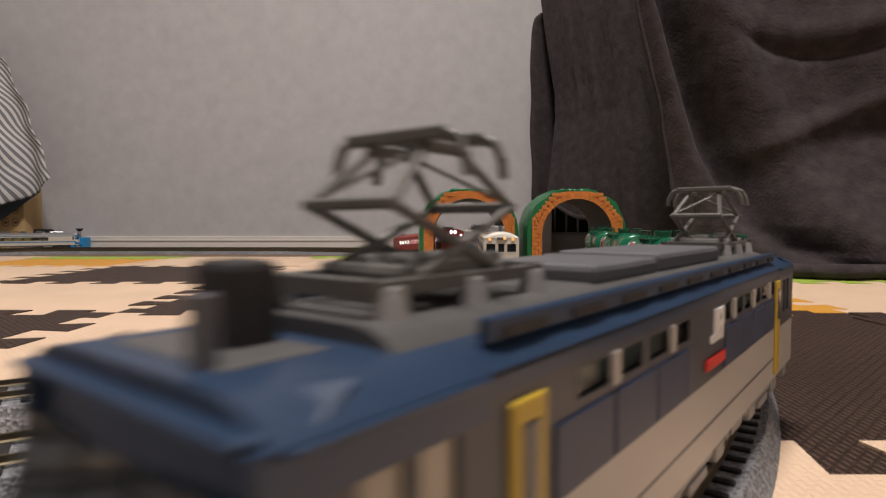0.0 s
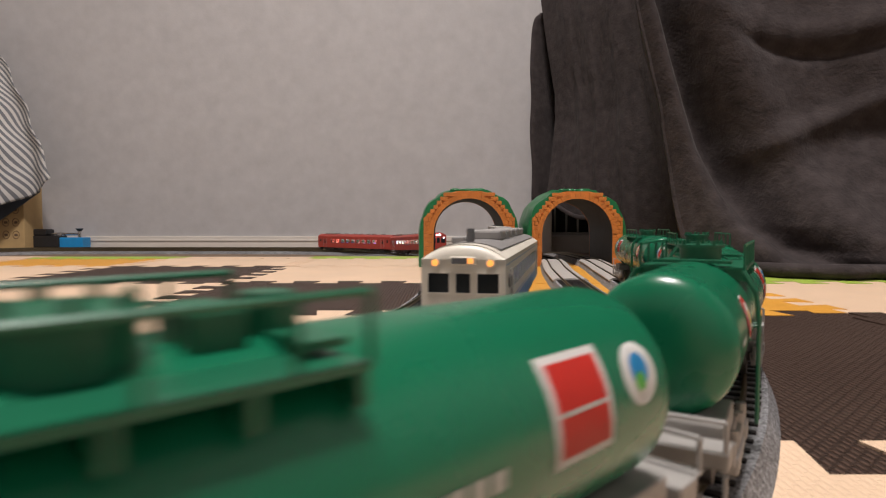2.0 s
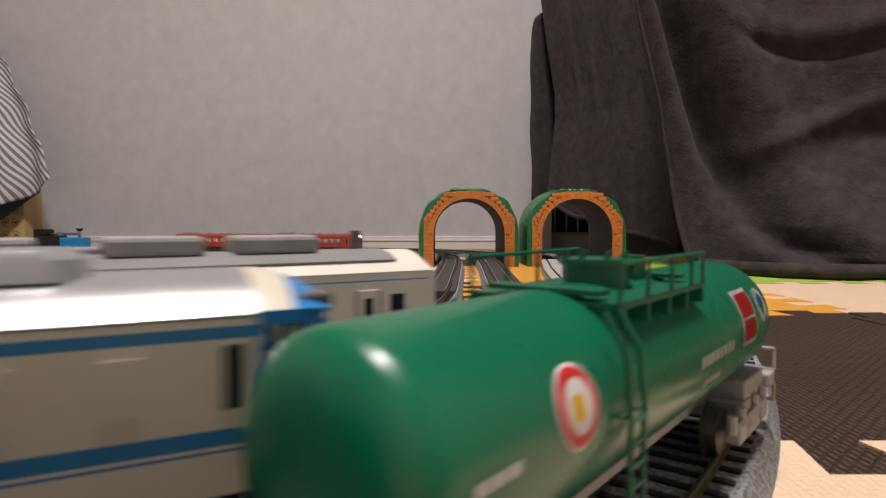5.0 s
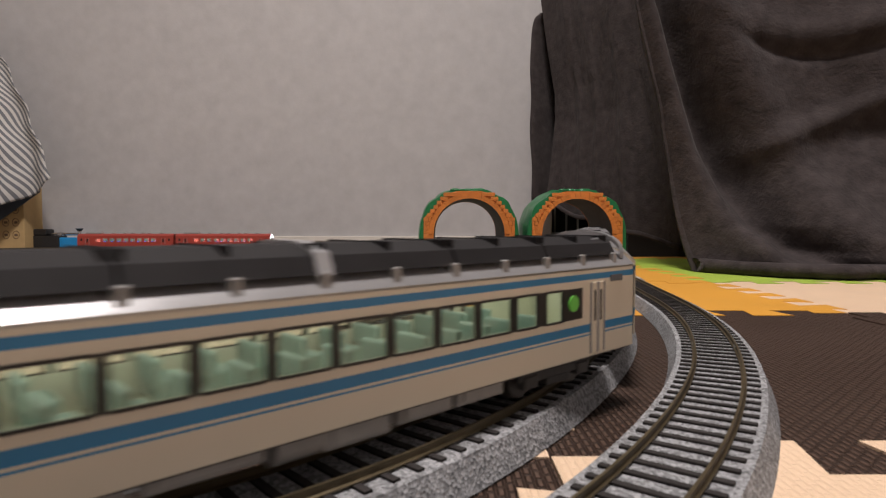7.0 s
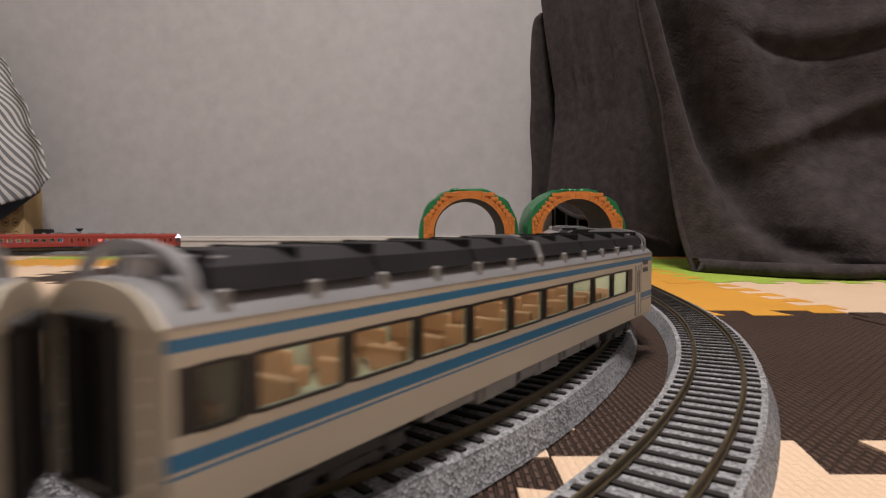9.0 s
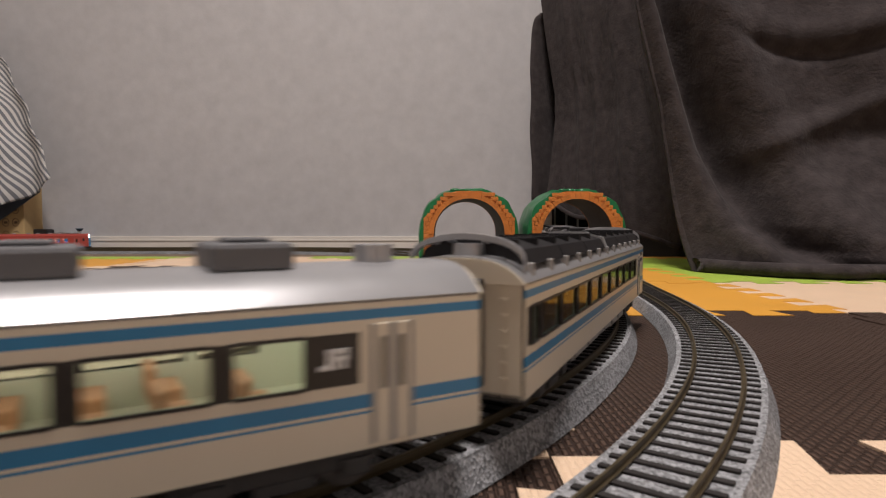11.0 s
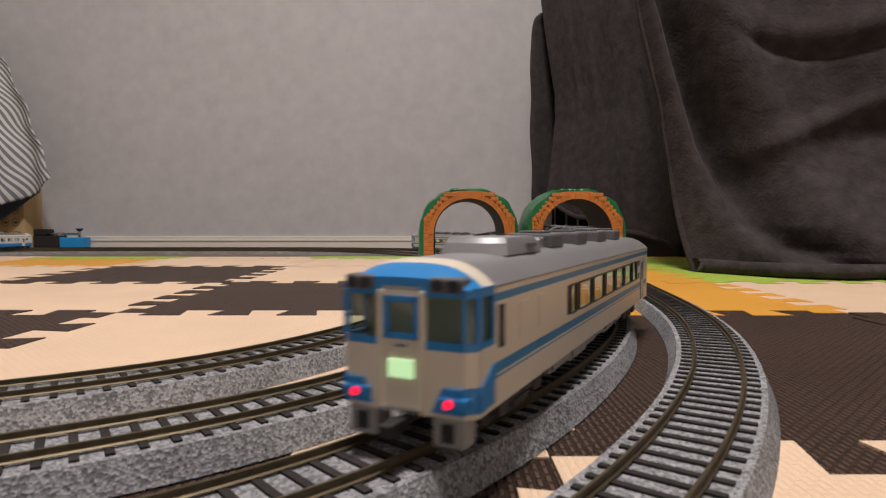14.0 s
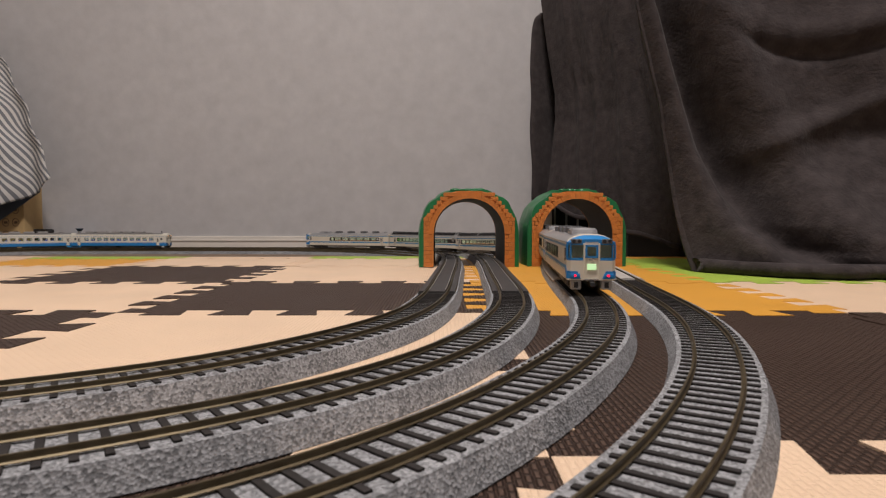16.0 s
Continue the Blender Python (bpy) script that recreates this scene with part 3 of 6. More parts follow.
def build_decks():
    """Black plates between and beside the rails where the two inner tracks near the tunnel."""
    for k in (1, 2, 3, 4):
        path = PATHS[k]
        pale = k > 2
        lo, hi = (0.585, 0.90) if pale else (DECK_Y[0], 1.0)
        sel = [i for i in range(path.n) if lo < path.xy[i, 1] < hi and path.xy[i, 0] > -0.2]
        root = thing("rerailer_deck", "pale grey rerailing plates laid over a track" if pale else "black ribbed rerailing plates laid over a track", "track plate", "track plates")
        if pale:
            for a, b in ((-0.0175, -0.0100), (-0.0074, 0.0074), (0.0100, 0.0175)):
                c = (a + b) / 2
                rise = 0.0 if abs(c) < 0.001 else 0.0010
                prof = [(a, -0.0040), (a, -0.0012 if c > 0 or rise == 0 else -0.0030), (c, -0.0006), (b, -0.0012 if c < 0 or rise == 0 else -0.0030), (b, -0.0040)]
                part("plate", ribbon(path, prof, sel[0], sel[-1]), M_PALE_DECK, root, smooth=50)
            continue
        for a, b in ((-0.0150, -0.0098), (-0.0074, 0.0074), (0.0098, 0.0150)):
            part("plate", ribbon(path, [(a, -0.0036), (a + 0.0006, -0.0008), (b - 0.0006, -0.0008), (b, -0.0036)], sel[0], sel[-1]), M_DECK, root)
        for a in (-0.0066, 0.0066):
            part("guide_line", ribbon(path, [(a - 0.0003, -0.0006), (a - 0.0003, -0.0001), (a + 0.0003, -0.0001), (a + 0.0003, -0.0006)], sel[0] + 2, sel[-1] - 2), M_SILVER_LINE, root)


# ---------------------------------------------------------------- blanket over furniture
def bump_line(d, width):
    return math.exp(-(d / width) ** 2)


def drape(x, z):
    """How far the front panel stands out: soft ridges and valleys falling from the top and sweeping out at the foot."""
    low = max(0.0, 1 - z / 0.36)
    v = float(np.interp(z, (0.0, 0.022, 0.061, 0.17, 0.256, 0.373, 0.6), (0.50, 0.452, 0.418, 0.374, 0.346, 0.312, 0.25)))
    w = 0.017 + 0.012 * low
    q = (x - v) / w
    d = -0.052 * bump_line(q, 0.75 if q < 0 else 1.25) + 0.024 * bump_line(q - 3.0, 1.7) + 0.020 * bump_line(q + 1.7, 1.0)
    c = 0.47 + 0.24 * low ** 1.4
    d += -0.006 * bump_line(x - c, 0.035) + 0.005 * bump_line(x - c - 0.07, 0.04)
    sw = 0.286 + 2.6 * (x - 0.50) ** 2
    side = 1 / (1 + math.exp(-(x - 0.41) * 55))
    d += (-0.008 * bump_line(z - sw - 0.002, 0.009) + 0.011 * bump_line(z - sw - 0.030, 0.024)) * side
    e = 0.190 + 0.40 * (x - 0.48)
    d += (0.009 * bump_line(z - e, 0.016) - 0.006 * bump_line(z - e + 0.045, 0.022)) * side
    f = 0.050 + 0.05 * (x - 0.42)
    d += 0.006 * bump_line(z - f - 0.02, 0.03) * side - 0.005 * bump_line(z - f + 0.028, 0.012) * side
    return d


def build_blanket():
    """Charcoal fleece hanging from a tall piece of furniture: a receding side panel, and a front panel folded over it."""
    zs = [0.42 * i / 120 for i in range(121)] + [0.42 + 0.63 * i / 30 for i in range(1, 31)]
    side, front = [], []
    for z0 in zs:
        ring = []
        for u in np.linspace(0, 1, 110):
            hem = 0.117 - 0.097 * u ** 0.8 + 0.003 * math.sin(u * 19)
            z = hem + z0 * (1 - hem / 1.05)
            low = 1 - min(1, z / 0.45)
            n3 = 0.004 * noise.noise((u * 7, z * 6, 3.1)) + 0.0012 * noise.noise((u * 50, z * 35, 1.7))
            x0 = float(np.interp(z, (0.0, 0.12, 0.30, 0.36, 0.58, 1.1), (0.232, 0.236, 0.257, 0.255, 0.220, 0.23)))
            x = x0 + (0.460 - 0.085 * min(1, z / 0.5) - x0) * u
            y = 1.36 - 0.24 * u
            f = 0.0075 * bump_line(u - 0.27 - 0.05 * low, 0.035) + 0.009 * bump_line(u - 0.46, 0.045) + 0.011 * bump_line(u - 0.70 + 0.03 * low, 0.05) - 0.008 * bump_line(u - 0.86, 0.06)
            f += 0.0012 * noise.noise((u * 12, z * 2.5, 7.3))
            f = f * (0.40 + 0.55 * low) + n3
            ring.append((x - f, y - f * 0.4 + 0.03 * z, z))
        side.append(ring)
        ring = []
        xe = float(np.interp(z0, (0.0, 0.149, 0.229, 0.381, 0.45, 1.05), (0.337, 0.317, 0.305, 0.269, 0.268, 0.36)))
        xe += 0.0025 * noise.noise((z0 * 14, 0.3, 0.9))
        flare = max(0.0, 1 - z0 / 0.20) ** 2.0
        for t in list(np.linspace(-0.12, 0, 16)) + list(np.linspace(0, 1, 240)[1:]):
            if t <= 0:
                x = xe + 0.10 * t * t
                back = 0.012 * (1 - math.sqrt(max(0, 1 - (min(1, -t * 12)) ** 2))) + max(0, -t - 0.03) * 0.9
                x = xe + (0.012 * (1 - math.cos(min(1, -t * 25) * math.pi / 2)) if t > -0.04 else 0.012 + (-t - 0.04) * 0.35)
                q, grow = 0.0, 0.25
            else:
                x = xe + 1.05 * t ** 1.25
                back, q, grow = 0.0, t, min(1, 0.25 + t * 14)
                back = 0.010 * max(0, 1 - t * 30) ** 2
            n3 = 0.004 * noise.noise((x * 8, z0 * 9, 3.1)) + 0.0011 * noise.noise((x * 50, z0 * 40, 1.7)) + 0.0005 * noise.noise((x * 150, z0 * 130, 5.7))
            foot = float(np.interp(x, (0.32, 0.40, 0.50, 0.65, 1.4), (0.822, 0.712, 0.676, 0.648, 0.53)))
            plane = 0.84 - 0.20 * q
            y = plane + (foot - plane) * flare + 0.03 * z0 - (drape(x, z0) * (1 - 0.7 * max(0, 1 - z0 / 0.03)) + n3) * grow + back
            ring.append((x, y, max(z0, 0.001)))
        front.append(ring)
    root = thing("draped_furniture", "charcoal fleece blanket draped over tall furniture", "blanket")
    for nm, r in (("front_panel", front), ("side_panel", side)):
        ob = part(nm, loft(r), M_BLANKET, root, smooth=180)
    hr = []
    for i, p in enumerate(front[0][12::4]):
        r = 0.0088 + 0.0012 * noise.noise((i * 0.3, 0, 0))
        hr.append([(p[0], p[1] - 0.008 + math.cos(a) * r * 1.4, 0.0089 + math.sin(a) * r) for a in np.linspace(0, 2 * math.pi, 12, endpoint=False)])
    part("hem", loft(hr, closed_ring=True, caps=True), M_BLANKET, root, "thick stitched hem lying on the mat", smooth=180)
    hr = []
    for i, p in enumerate(side[0][0:110:4]):
        hr.append([(p[0] - 0.002 + math.cos(a) * 0.004, p[1], p[2] + math.sin(a) * 0.005) for a in np.linspace(0, 2 * math.pi, 8, endpoint=False)])
    part("raised_hem", loft(hr, closed_ring=True, caps=True), M_BLANKET, root, "stitched hem hanging clear of the floor", smooth=180)
    flap = []
    for z in np.linspace(0.115, 0.552, 40):
        top = max(0.0, (z - 0.50) / 0.052)
        x0 = 0.2075 + 0.022 * (1 - math.sqrt(max(0, 1 - top * top))) + 0.006 * max(0, 1 - (z - 0.1) / 0.2) + 0.0015 * math.sin(z * 40)
        flap.append([(x0 + 0.07 * q, 1.40 + 0.05 * q - 0.006 * math.sin(q * 3), z) for q in (0, 0.15, 0.3, 0.5, 0.75, 1)])
    fo = part("rear_flap", loft(flap), M_BLANKET, root, "rear edge of the blanket", smooth=180)
    md = fo.modifiers.new("thickness", "SOLIDIFY")
    md.thickness = 0.006
    # Block coloured near-black to give the shadow below the raised hem.
    part("carcass", prism([(0.395, 1.265), (0.470, 1.185), (1.5, 1.16), (1.5, 1.88), (0.56, 1.88)], FLOOR_Z, 0.98), M_INSIDE, root, "furniture block under the blanket, near-black as the shade below it")


def build_back_corner():
    """What shows through the tunnel: a pale low cabinet and a grey rack with upright bars."""
    cab = thing("low_cabinet", "pale low cabinet standing against the wall", "cabinet")
    part("body", box(0.30, 0.50, 1.66, 1.86, FLOOR_Z, 0.030, 0.003), M_CABINET, cab)
    part("side_panel", box(0.262, 0.298, 1.62, 1.87, FLOOR_Z, 0.105, 0.003), M_CABINET, cab)
    rk = thing("wire_rack", "grey storage rack with upright bars on a low cabinet", "rack", m=pose(0.41, 1.70, 0.030))
    part("back", box(-0.10, 0.12, 0.05, 0.06, 0.0, 0.085), M_INSIDE, rk)
    for i in range(7):
        part("bar", rod((-0.09 + i * 0.033, 0, 0.0), (-0.09 + i * 0.033, 0, 0.085), 0.003, 8), M_RACK, rk)
    part("top_rail", box(-0.11, 0.125, -0.012, 0.06, 0.085, 0.105, 0.004), M_RACK, rk)
    part("bottom_rail", box(-0.11, 0.125, -0.008, 0.06, 0.0, 0.008, 0.002), M_RACK, rk)


build_blanket()
build_back_corner()
build_tunnel(0.0385, TUN_Y0, 0, "toy tunnel with orange brick portal and green shell")
build_tunnel(0.2000, TUN_Y0 + 0.012, -1.5, "toy tunnel with orange brick portal, beside the dark blanket")
build_decks()
for k in (1, 2, 3, 4):
    build_track(k)

# ---------------------------------------------------------------- rolling stock
def bar_text(parent, name, x0, x1, y, z0, z1, material, side=1, thick=0.0003):
    """Plain bars that stand for printing, on a side wall."""
    return part(name, box(x0, x1, min(y, y + side * thick), max(y, y + side * thick), z0, z1), material, parent)


def disc(name, parent, material, at, axis, r, depth=0.0006, n=20, label=""):
    a, d = Vector(at), Vector(axis).normalized()
    return part(name, rod(a - d * depth * 0.5, a + d * depth * 0.5, r, n), material, parent, label, smooth=40)


def wheelset_bogie(root, x, material=None, side_y=0.0135, length=0.034, axle=0.014):
    """A bogie with cast side frames, springs and four wheels."""
    material = material or M_UNDER_DARK
    bm = None
    for sy in (-1, 1):
        y = sy * side_y
        bm = box(x - length / 2, x + length / 2, y - 0.0011, y + 0.0011, 0.0052, 0.0082, 0.0004, bm)
        bm = box(x - 0.006, x + 0.006, y - 0.0016, y + 0.0016, 0.0032, 0.0056, 0.0004, bm)
        for ax in (-axle, axle):
            bm = box(x + ax - 0.0034, x + ax + 0.0034, y - 0.0018, y + 0.0018, 0.0036, 0.0075, 0.0006, bm)
            for o in (-0.0042, 0.0042):
                bm = rod((x + ax + o, y, 0.0064), (x + ax + o, y, 0.0105), 0.0012, 8, bm)
    bm = box(x - 0.004, x + 0.004, -side_y, side_y, 0.0060, 0.0105, 0.0004, bm)
    bg = part("bogie", bm, material, root)
    for ax in (-axle, axle):
        for sy in (-1, 1):
            w = rod((x + ax, sy * 0.0078, 0.0054), (x + ax, sy * 0.0104, 0.0054), 0.0054, 18)
            w = rod((x + ax, sy * 0.0070, 0.0054), (x + ax, sy * 0.0078, 0.0054), 0.0062, 18, w)
            part("wheel", w, M_WHEEL, bg, smooth=40)
    return bg


def side_walls(root, L, W, bands, z0, z1, wins, pillar_mi, mats, thick=0.0005, x_lo=None, x_hi=None):
    """Both side walls as strips, with true window openings between pillars."""
    bm = bmesh.new()
    a, b = (-L / 2 if x_lo is None else x_lo), (L / 2 if x_hi is None else x_hi)
    for sy in (-1, 1):
        y = sy * W / 2
        lo, hi = min(y, y - sy * thick), max(y, y - sy * thick)
        for q0, q1, mi in bands:
            box(a, b, lo, hi, q0, q1, 0, bm, mi)
        edge = a
        for w0, w1 in wins + [(b, b)]:
            if w0 > edge:
                box(edge, w0, lo, hi, z0, z1, 0, bm, pillar_mi(edge, w0) if callable(pillar_mi) else pillar_mi)
            edge = w1
    return part("body", bm, mats, root)


def roof(root, L, W, z, rise, material, name="roof", x_lo=None, x_hi=None, eave=0.0, power=2.4, label=""):
    a, b = (-L / 2 if x_lo is None else x_lo), (L / 2 if x_hi is None else x_hi)
    prof = []
    for t in np.linspace(-1, 1, 21):
        prof.append((t * (W / 2 + eave), z + rise * (1 - abs(t) ** power)))
    prof = [(-(W / 2 + eave), z - 0.0006)] + prof + [((W / 2 + eave), z - 0.0006)]
    rings = [[(x, y, q) for y, q in prof] for x in (a, b)]
    bm = loft(rings, closed_ring=True, caps=True)
    bmesh.ops.recalc_face_normals(bm, faces=bm.faces)
    return part(name, bm, material, root, label, smooth=35)


def panes(root, W, wins, z0, z1, material, inset=0.0003):
    for sy in (-1, 1):
        y = sy * (W / 2 - inset)
        for w0, w1 in wins:
            p = part("window_pane", box(w0, w1, y - 0.0001, y + 0.0001, z0, z1), material, root)
            p.visible_shadow = False


def seats(root, x0, x1, n, W, z, material, h=0.010):
    bm = None
    for i in range(n):
        x = x0 + (x1 - x0) * (i + 0.5) / n
        for y in (-W * 0.27, W * 0.27):
            bm = box(x - 0.0030, x + 0.0030, y - 0.0055, y + 0.0055, z, z + 0.0045, 0.0006, bm)
            bm = box(x - 0.0038, x - 0.0018, y - 0.0055, y + 0.0055, z + 0.003, z + h, 0.0006, bm)
    part("seats", bm, material, root)


def interior(root, L, W, z_floor, z_top, wall, ceiling, lit=False):
    part("cabin_floor", box(-L / 2 + 0.002, L / 2 - 0.002, -W / 2 + 0.0013, W / 2 - 0.0013, z_floor - 0.001, z_floor), wall, root)
    part("cabin_ceiling", box(-L / 2 + 0.002, L / 2 - 0.002, -W / 2 + 0.0013, W / 2 - 0.0013, z_top, z_top + 0.0006), wall, root)
    if lit:
        part("cabin_light_strip", box(-L / 2 + 0.016, L / 2 - 0.016, -0.011, 0.011, z_top - 0.0008, z_top - 0.0002), ceiling, root)
    for x in (-L / 2 + 0.014, L / 2 - 0.014):
        part("bulkhead", box(x - 0.0004, x + 0.0004, -W / 2 + 0.0013, W / 2 - 0.0013, z_floor, z_top), wall, root)


def underfloor(root, spans, W, material, z0=0.0040, z1=0.0112):
    for x0, x1 in spans:
        for sy in (-1, 1):
            n = max(1, int((x1 - x0) / 0.017))
            for i in range(n):
                a = x0 + (x1 - x0) * i / n
                b = x0 + (x1 - x0) * (i + 1) / n - 0.0018
                lo = z0 + random.choice((0, 0.001, 0.002))
                bm = box(a, b, min(sy * 0.007, sy * (W / 2 - 0.003)), max(sy * 0.007, sy * (W / 2 - 0.003)), lo, z1, 0.0005)
                bm = box(a + 0.002, b - 0.002, min(sy * (W / 2 - 0.0032), sy * (W / 2 - 0.0022)), max(sy * (W / 2 - 0.0032), sy * (W / 2 - 0.0022)), lo + 0.001, z1 - 0.001, 0.0003, bm)
                part("equipment_box", bm, material, root)


def gangway(root, x, sgn, material=None):
    """An end doorway with its black rubber hood."""
    gw = part("gangway", box(min(x, x + sgn * 0.0012), max(x, x + sgn * 0.0012), -0.0055, 0.0055, 0.0125, 0.0380), M_BLACK, root, "black gangway doorway")
    for y in (-0.0060, 0.0060):
        part("hood_side", box(min(x, x + sgn * 0.0026), max(x, x + sgn * 0.0026), y - 0.0015, y + 0.0015, 0.0125, 0.0395, 0.0006), M_BLACK, gw)
    part("hood_top", box(min(x, x + sgn * 0.0026), max(x, x + sgn * 0.0026), -0.0075, 0.0075, 0.0375, 0.0400, 0.0006), M_BLACK, gw)
    for y in (-0.0125, 0.0125):
        for z in (0.015, 0.019, 0.023, 0.027, 0.031, 0.035):
            part("end_step", box(min(x, x + sgn * 0.0007), max(x, x + sgn * 0.0007), y - 0.0008, y + 0.0008, z - 0.0003, z + 0.0003), material or M_CREAM, root)


def coupler(root, x, sgn):
    part("coupler", box(min(x, x + sgn * 0.0075), max(x, x + sgn * 0.0075), -0.0018, 0.0018, 0.0060, 0.0092, 0.0006, box(min(x - sgn * 0.012, x), max(x - sgn * 0.012, x), -0.0011, 0.0011, 0.0068, 0.0086)), M_BLACK, root)


# ---- limited express diesel railcars
XL_ = 0.258
XW = 0.0365


def express_base(name, label, wins, band, cab, seat_mat, lit):
    """Cream body with two blue stripes, a dark window band and a silver roof. cab: 0 or the sign of the cab's end."""
    root = thing(name, label, "model train car", "limited express train")
    a, b = -XL_ / 2, XL_ / 2
    ca, cb = a, b
    if cab > 0:
        cb = b - 0.0125
    if cab < 0:
        ca = a + 0.0125
    bands = [(0.0100, 0.0170, 0), (0.0170, 0.0175, 1), (0.0175, 0.0181, 0), (0.0181, 0.0208, 1), (0.0208, 0.0231, 0), (0.0331, 0.0354, 0), (0.0354, 0.0374, 1), (0.0374, 0.0392, 0)]

    def pm(p, q):
        return 2 if band[0] - 1e-4 <= p and q <= band[1] + 1e-4 else 0

    # pillars are cut at the ends of the dark band
    cut = sorted(set([ca, band[0], band[1], cb] + [q for w in wins for q in w]))
    bm = bmesh.new()
    for sy in (-1, 1):
        y = sy * XW / 2
        lo, hi = min(y, y - sy * 0.0005), max(y, y - sy * 0.0005)
        for q0, q1, mi in bands:
            box(ca, cb, lo, hi, q0, q1, 0, bm, mi)
        for p, q in zip(cut[:-1], cut[1:]):
            if any(abs(p - w0) < 1e-6 and abs(q - w1) < 1e-6 for w0, w1 in wins):
                continue
            box(p, q, lo, hi, 0.0231, 0.0331, 0, bm, pm(p, q))
    bmesh.ops.remove_doubles(bm, verts=bm.verts, dist=1e-6)
    part("body", bm, [M_CREAM, M_STRIPE, M_WINBAND], root, "cream body with blue stripes")
    panes(root, XW, wins, 0.0231, 0.0331, M_GLASS)
    for sy in (-1, 1):
        y = sy * (XW / 2 + 0.0001)
        for w0, w1 in wins:
            rim = None
            for q in ((w0 - 0.0003, w0 + 0.0003, 0.0231, 0.0331), (w1 - 0.0003, w1 + 0.0003, 0.0231, 0.0331), (w0, w1, 0.0229, 0.0236), (w0, w1, 0.0326, 0.0333)):
                rim = box(q[0], q[1], y - 0.0002, y + 0.0002, q[2], q[3], 0, rim)
            part("window_frame", rim, M_WINBAND, root)
    roof(root, XL_, XW, 0.0392, 0.0062, M_ROOF_SILVER, x_lo=ca, x_hi=cb, power=3.2, label="silver painted roof")
    interior(root, XL_, XW, 0.0150, 0.0376, M_INTERIOR, M_CABIN_LIT, lit)
    seats(root, wins[0][0], wins[-1][1], len(wins) + 3, XW, 0.0165, seat_mat, 0.0090)
    for sy in (-1, 1):
        y0, y1 = sorted((sy * (XW / 2 - 0.0013), sy * (XW / 2 - 0.0009)))
        lining = box(ca + 0.002, cb - 0.002, y0, y1, 0.0110, 0.0234)
        lining = box(ca + 0.002, cb - 0.002, y0, y1, 0.0328, 0.0376, 0, lining)
        for p, q in zip([ca + 0.002] + [w[1] + 0.0004 for w in wins], [w[0] - 0.0004 for w in wins] + [cb - 0.002]):
            lining = box(p, q, y0, y1, 0.0234, 0.0328, 0, lining)
        part("inner_lining", lining, M_INTERIOR, root)
    part("floor_pan", box(ca, cb, -XW / 2 + 0.0012, XW / 2 - 0.0012, 0.0092, 0.0108), M_UNDER_DARK, root)
    for x in (-0.0875, 0.0875):
        wheelset_bogie(root, x)
    underfloor(root, [(-0.062, -0.012), (0.0, 0.062)], XW, M_UNDER)
    tk = None
    for sy in (-1, 1):
        tk = rod((-0.011, sy * 0.011, 0.0072), (0.006, sy * 0.011, 0.0072), 0.0042, 14, tk)
    part("fuel_tank", tk, M_UNDER, root, smooth=40)
    for sgn, x in ((-1, a), (1, b)):
        coupler(root, x, sgn)
        if cab != sgn:
            part("end_wall", box(min(x, x - sgn * 0.0012), max(x, x - sgn * 0.0012), -XW / 2 + 0.0011, XW / 2 - 0.0011, 0.0100, 0.0392), M_CREAM, root)
            gangway(root, x, sgn)
            arch = [(t * XW / 2, 0.0390 + 0.0060 * (1 - abs(t) ** 3.2)) for t in np.linspace(-1, 1, 17)]
            cap = loft([[(x + d, y, z) for y, z in arch + [(XW / 2, 0.0386), (-XW / 2, 0.0386)]] for d in (0.0, sgn * 0.0007)], closed_ring=True, caps=True)
            bmesh.ops.recalc_face_normals(cap, faces=cap.faces)
            part("end_arch", cap, M_CREAM, root, "cream end wall under the roof arch")
    return root


def door(root, x, sy, W, w=0.0085, z0=0.0110, z1=0.0345, body=None, glassed=True):
    y = sy * (W / 2 + 0.00005)
    d = part("door", box(x - w / 2, x + w / 2, y - 0.0003, y + 0.0003, z0, z1, 0.0002), body or M_CREAM, root)
    f = None
    for q in (x - w / 2 - 0.0005, x + w / 2 + 0.0005):
        f = box(q - 0.0003, q + 0.0003, y - 0.0004, y + 0.0004, z0, z1, 0, f)
    part("door_frame", f, M_UNIT_GREY, d)
    if glassed:
        part("door_window", box(x - w * 0.22, x + w * 0.22, y - 0.0004, y + 0.0005, z0 + 0.0105, z1 - 0.0025, 0.0003), M_GLASS_DARK, d)
    return d


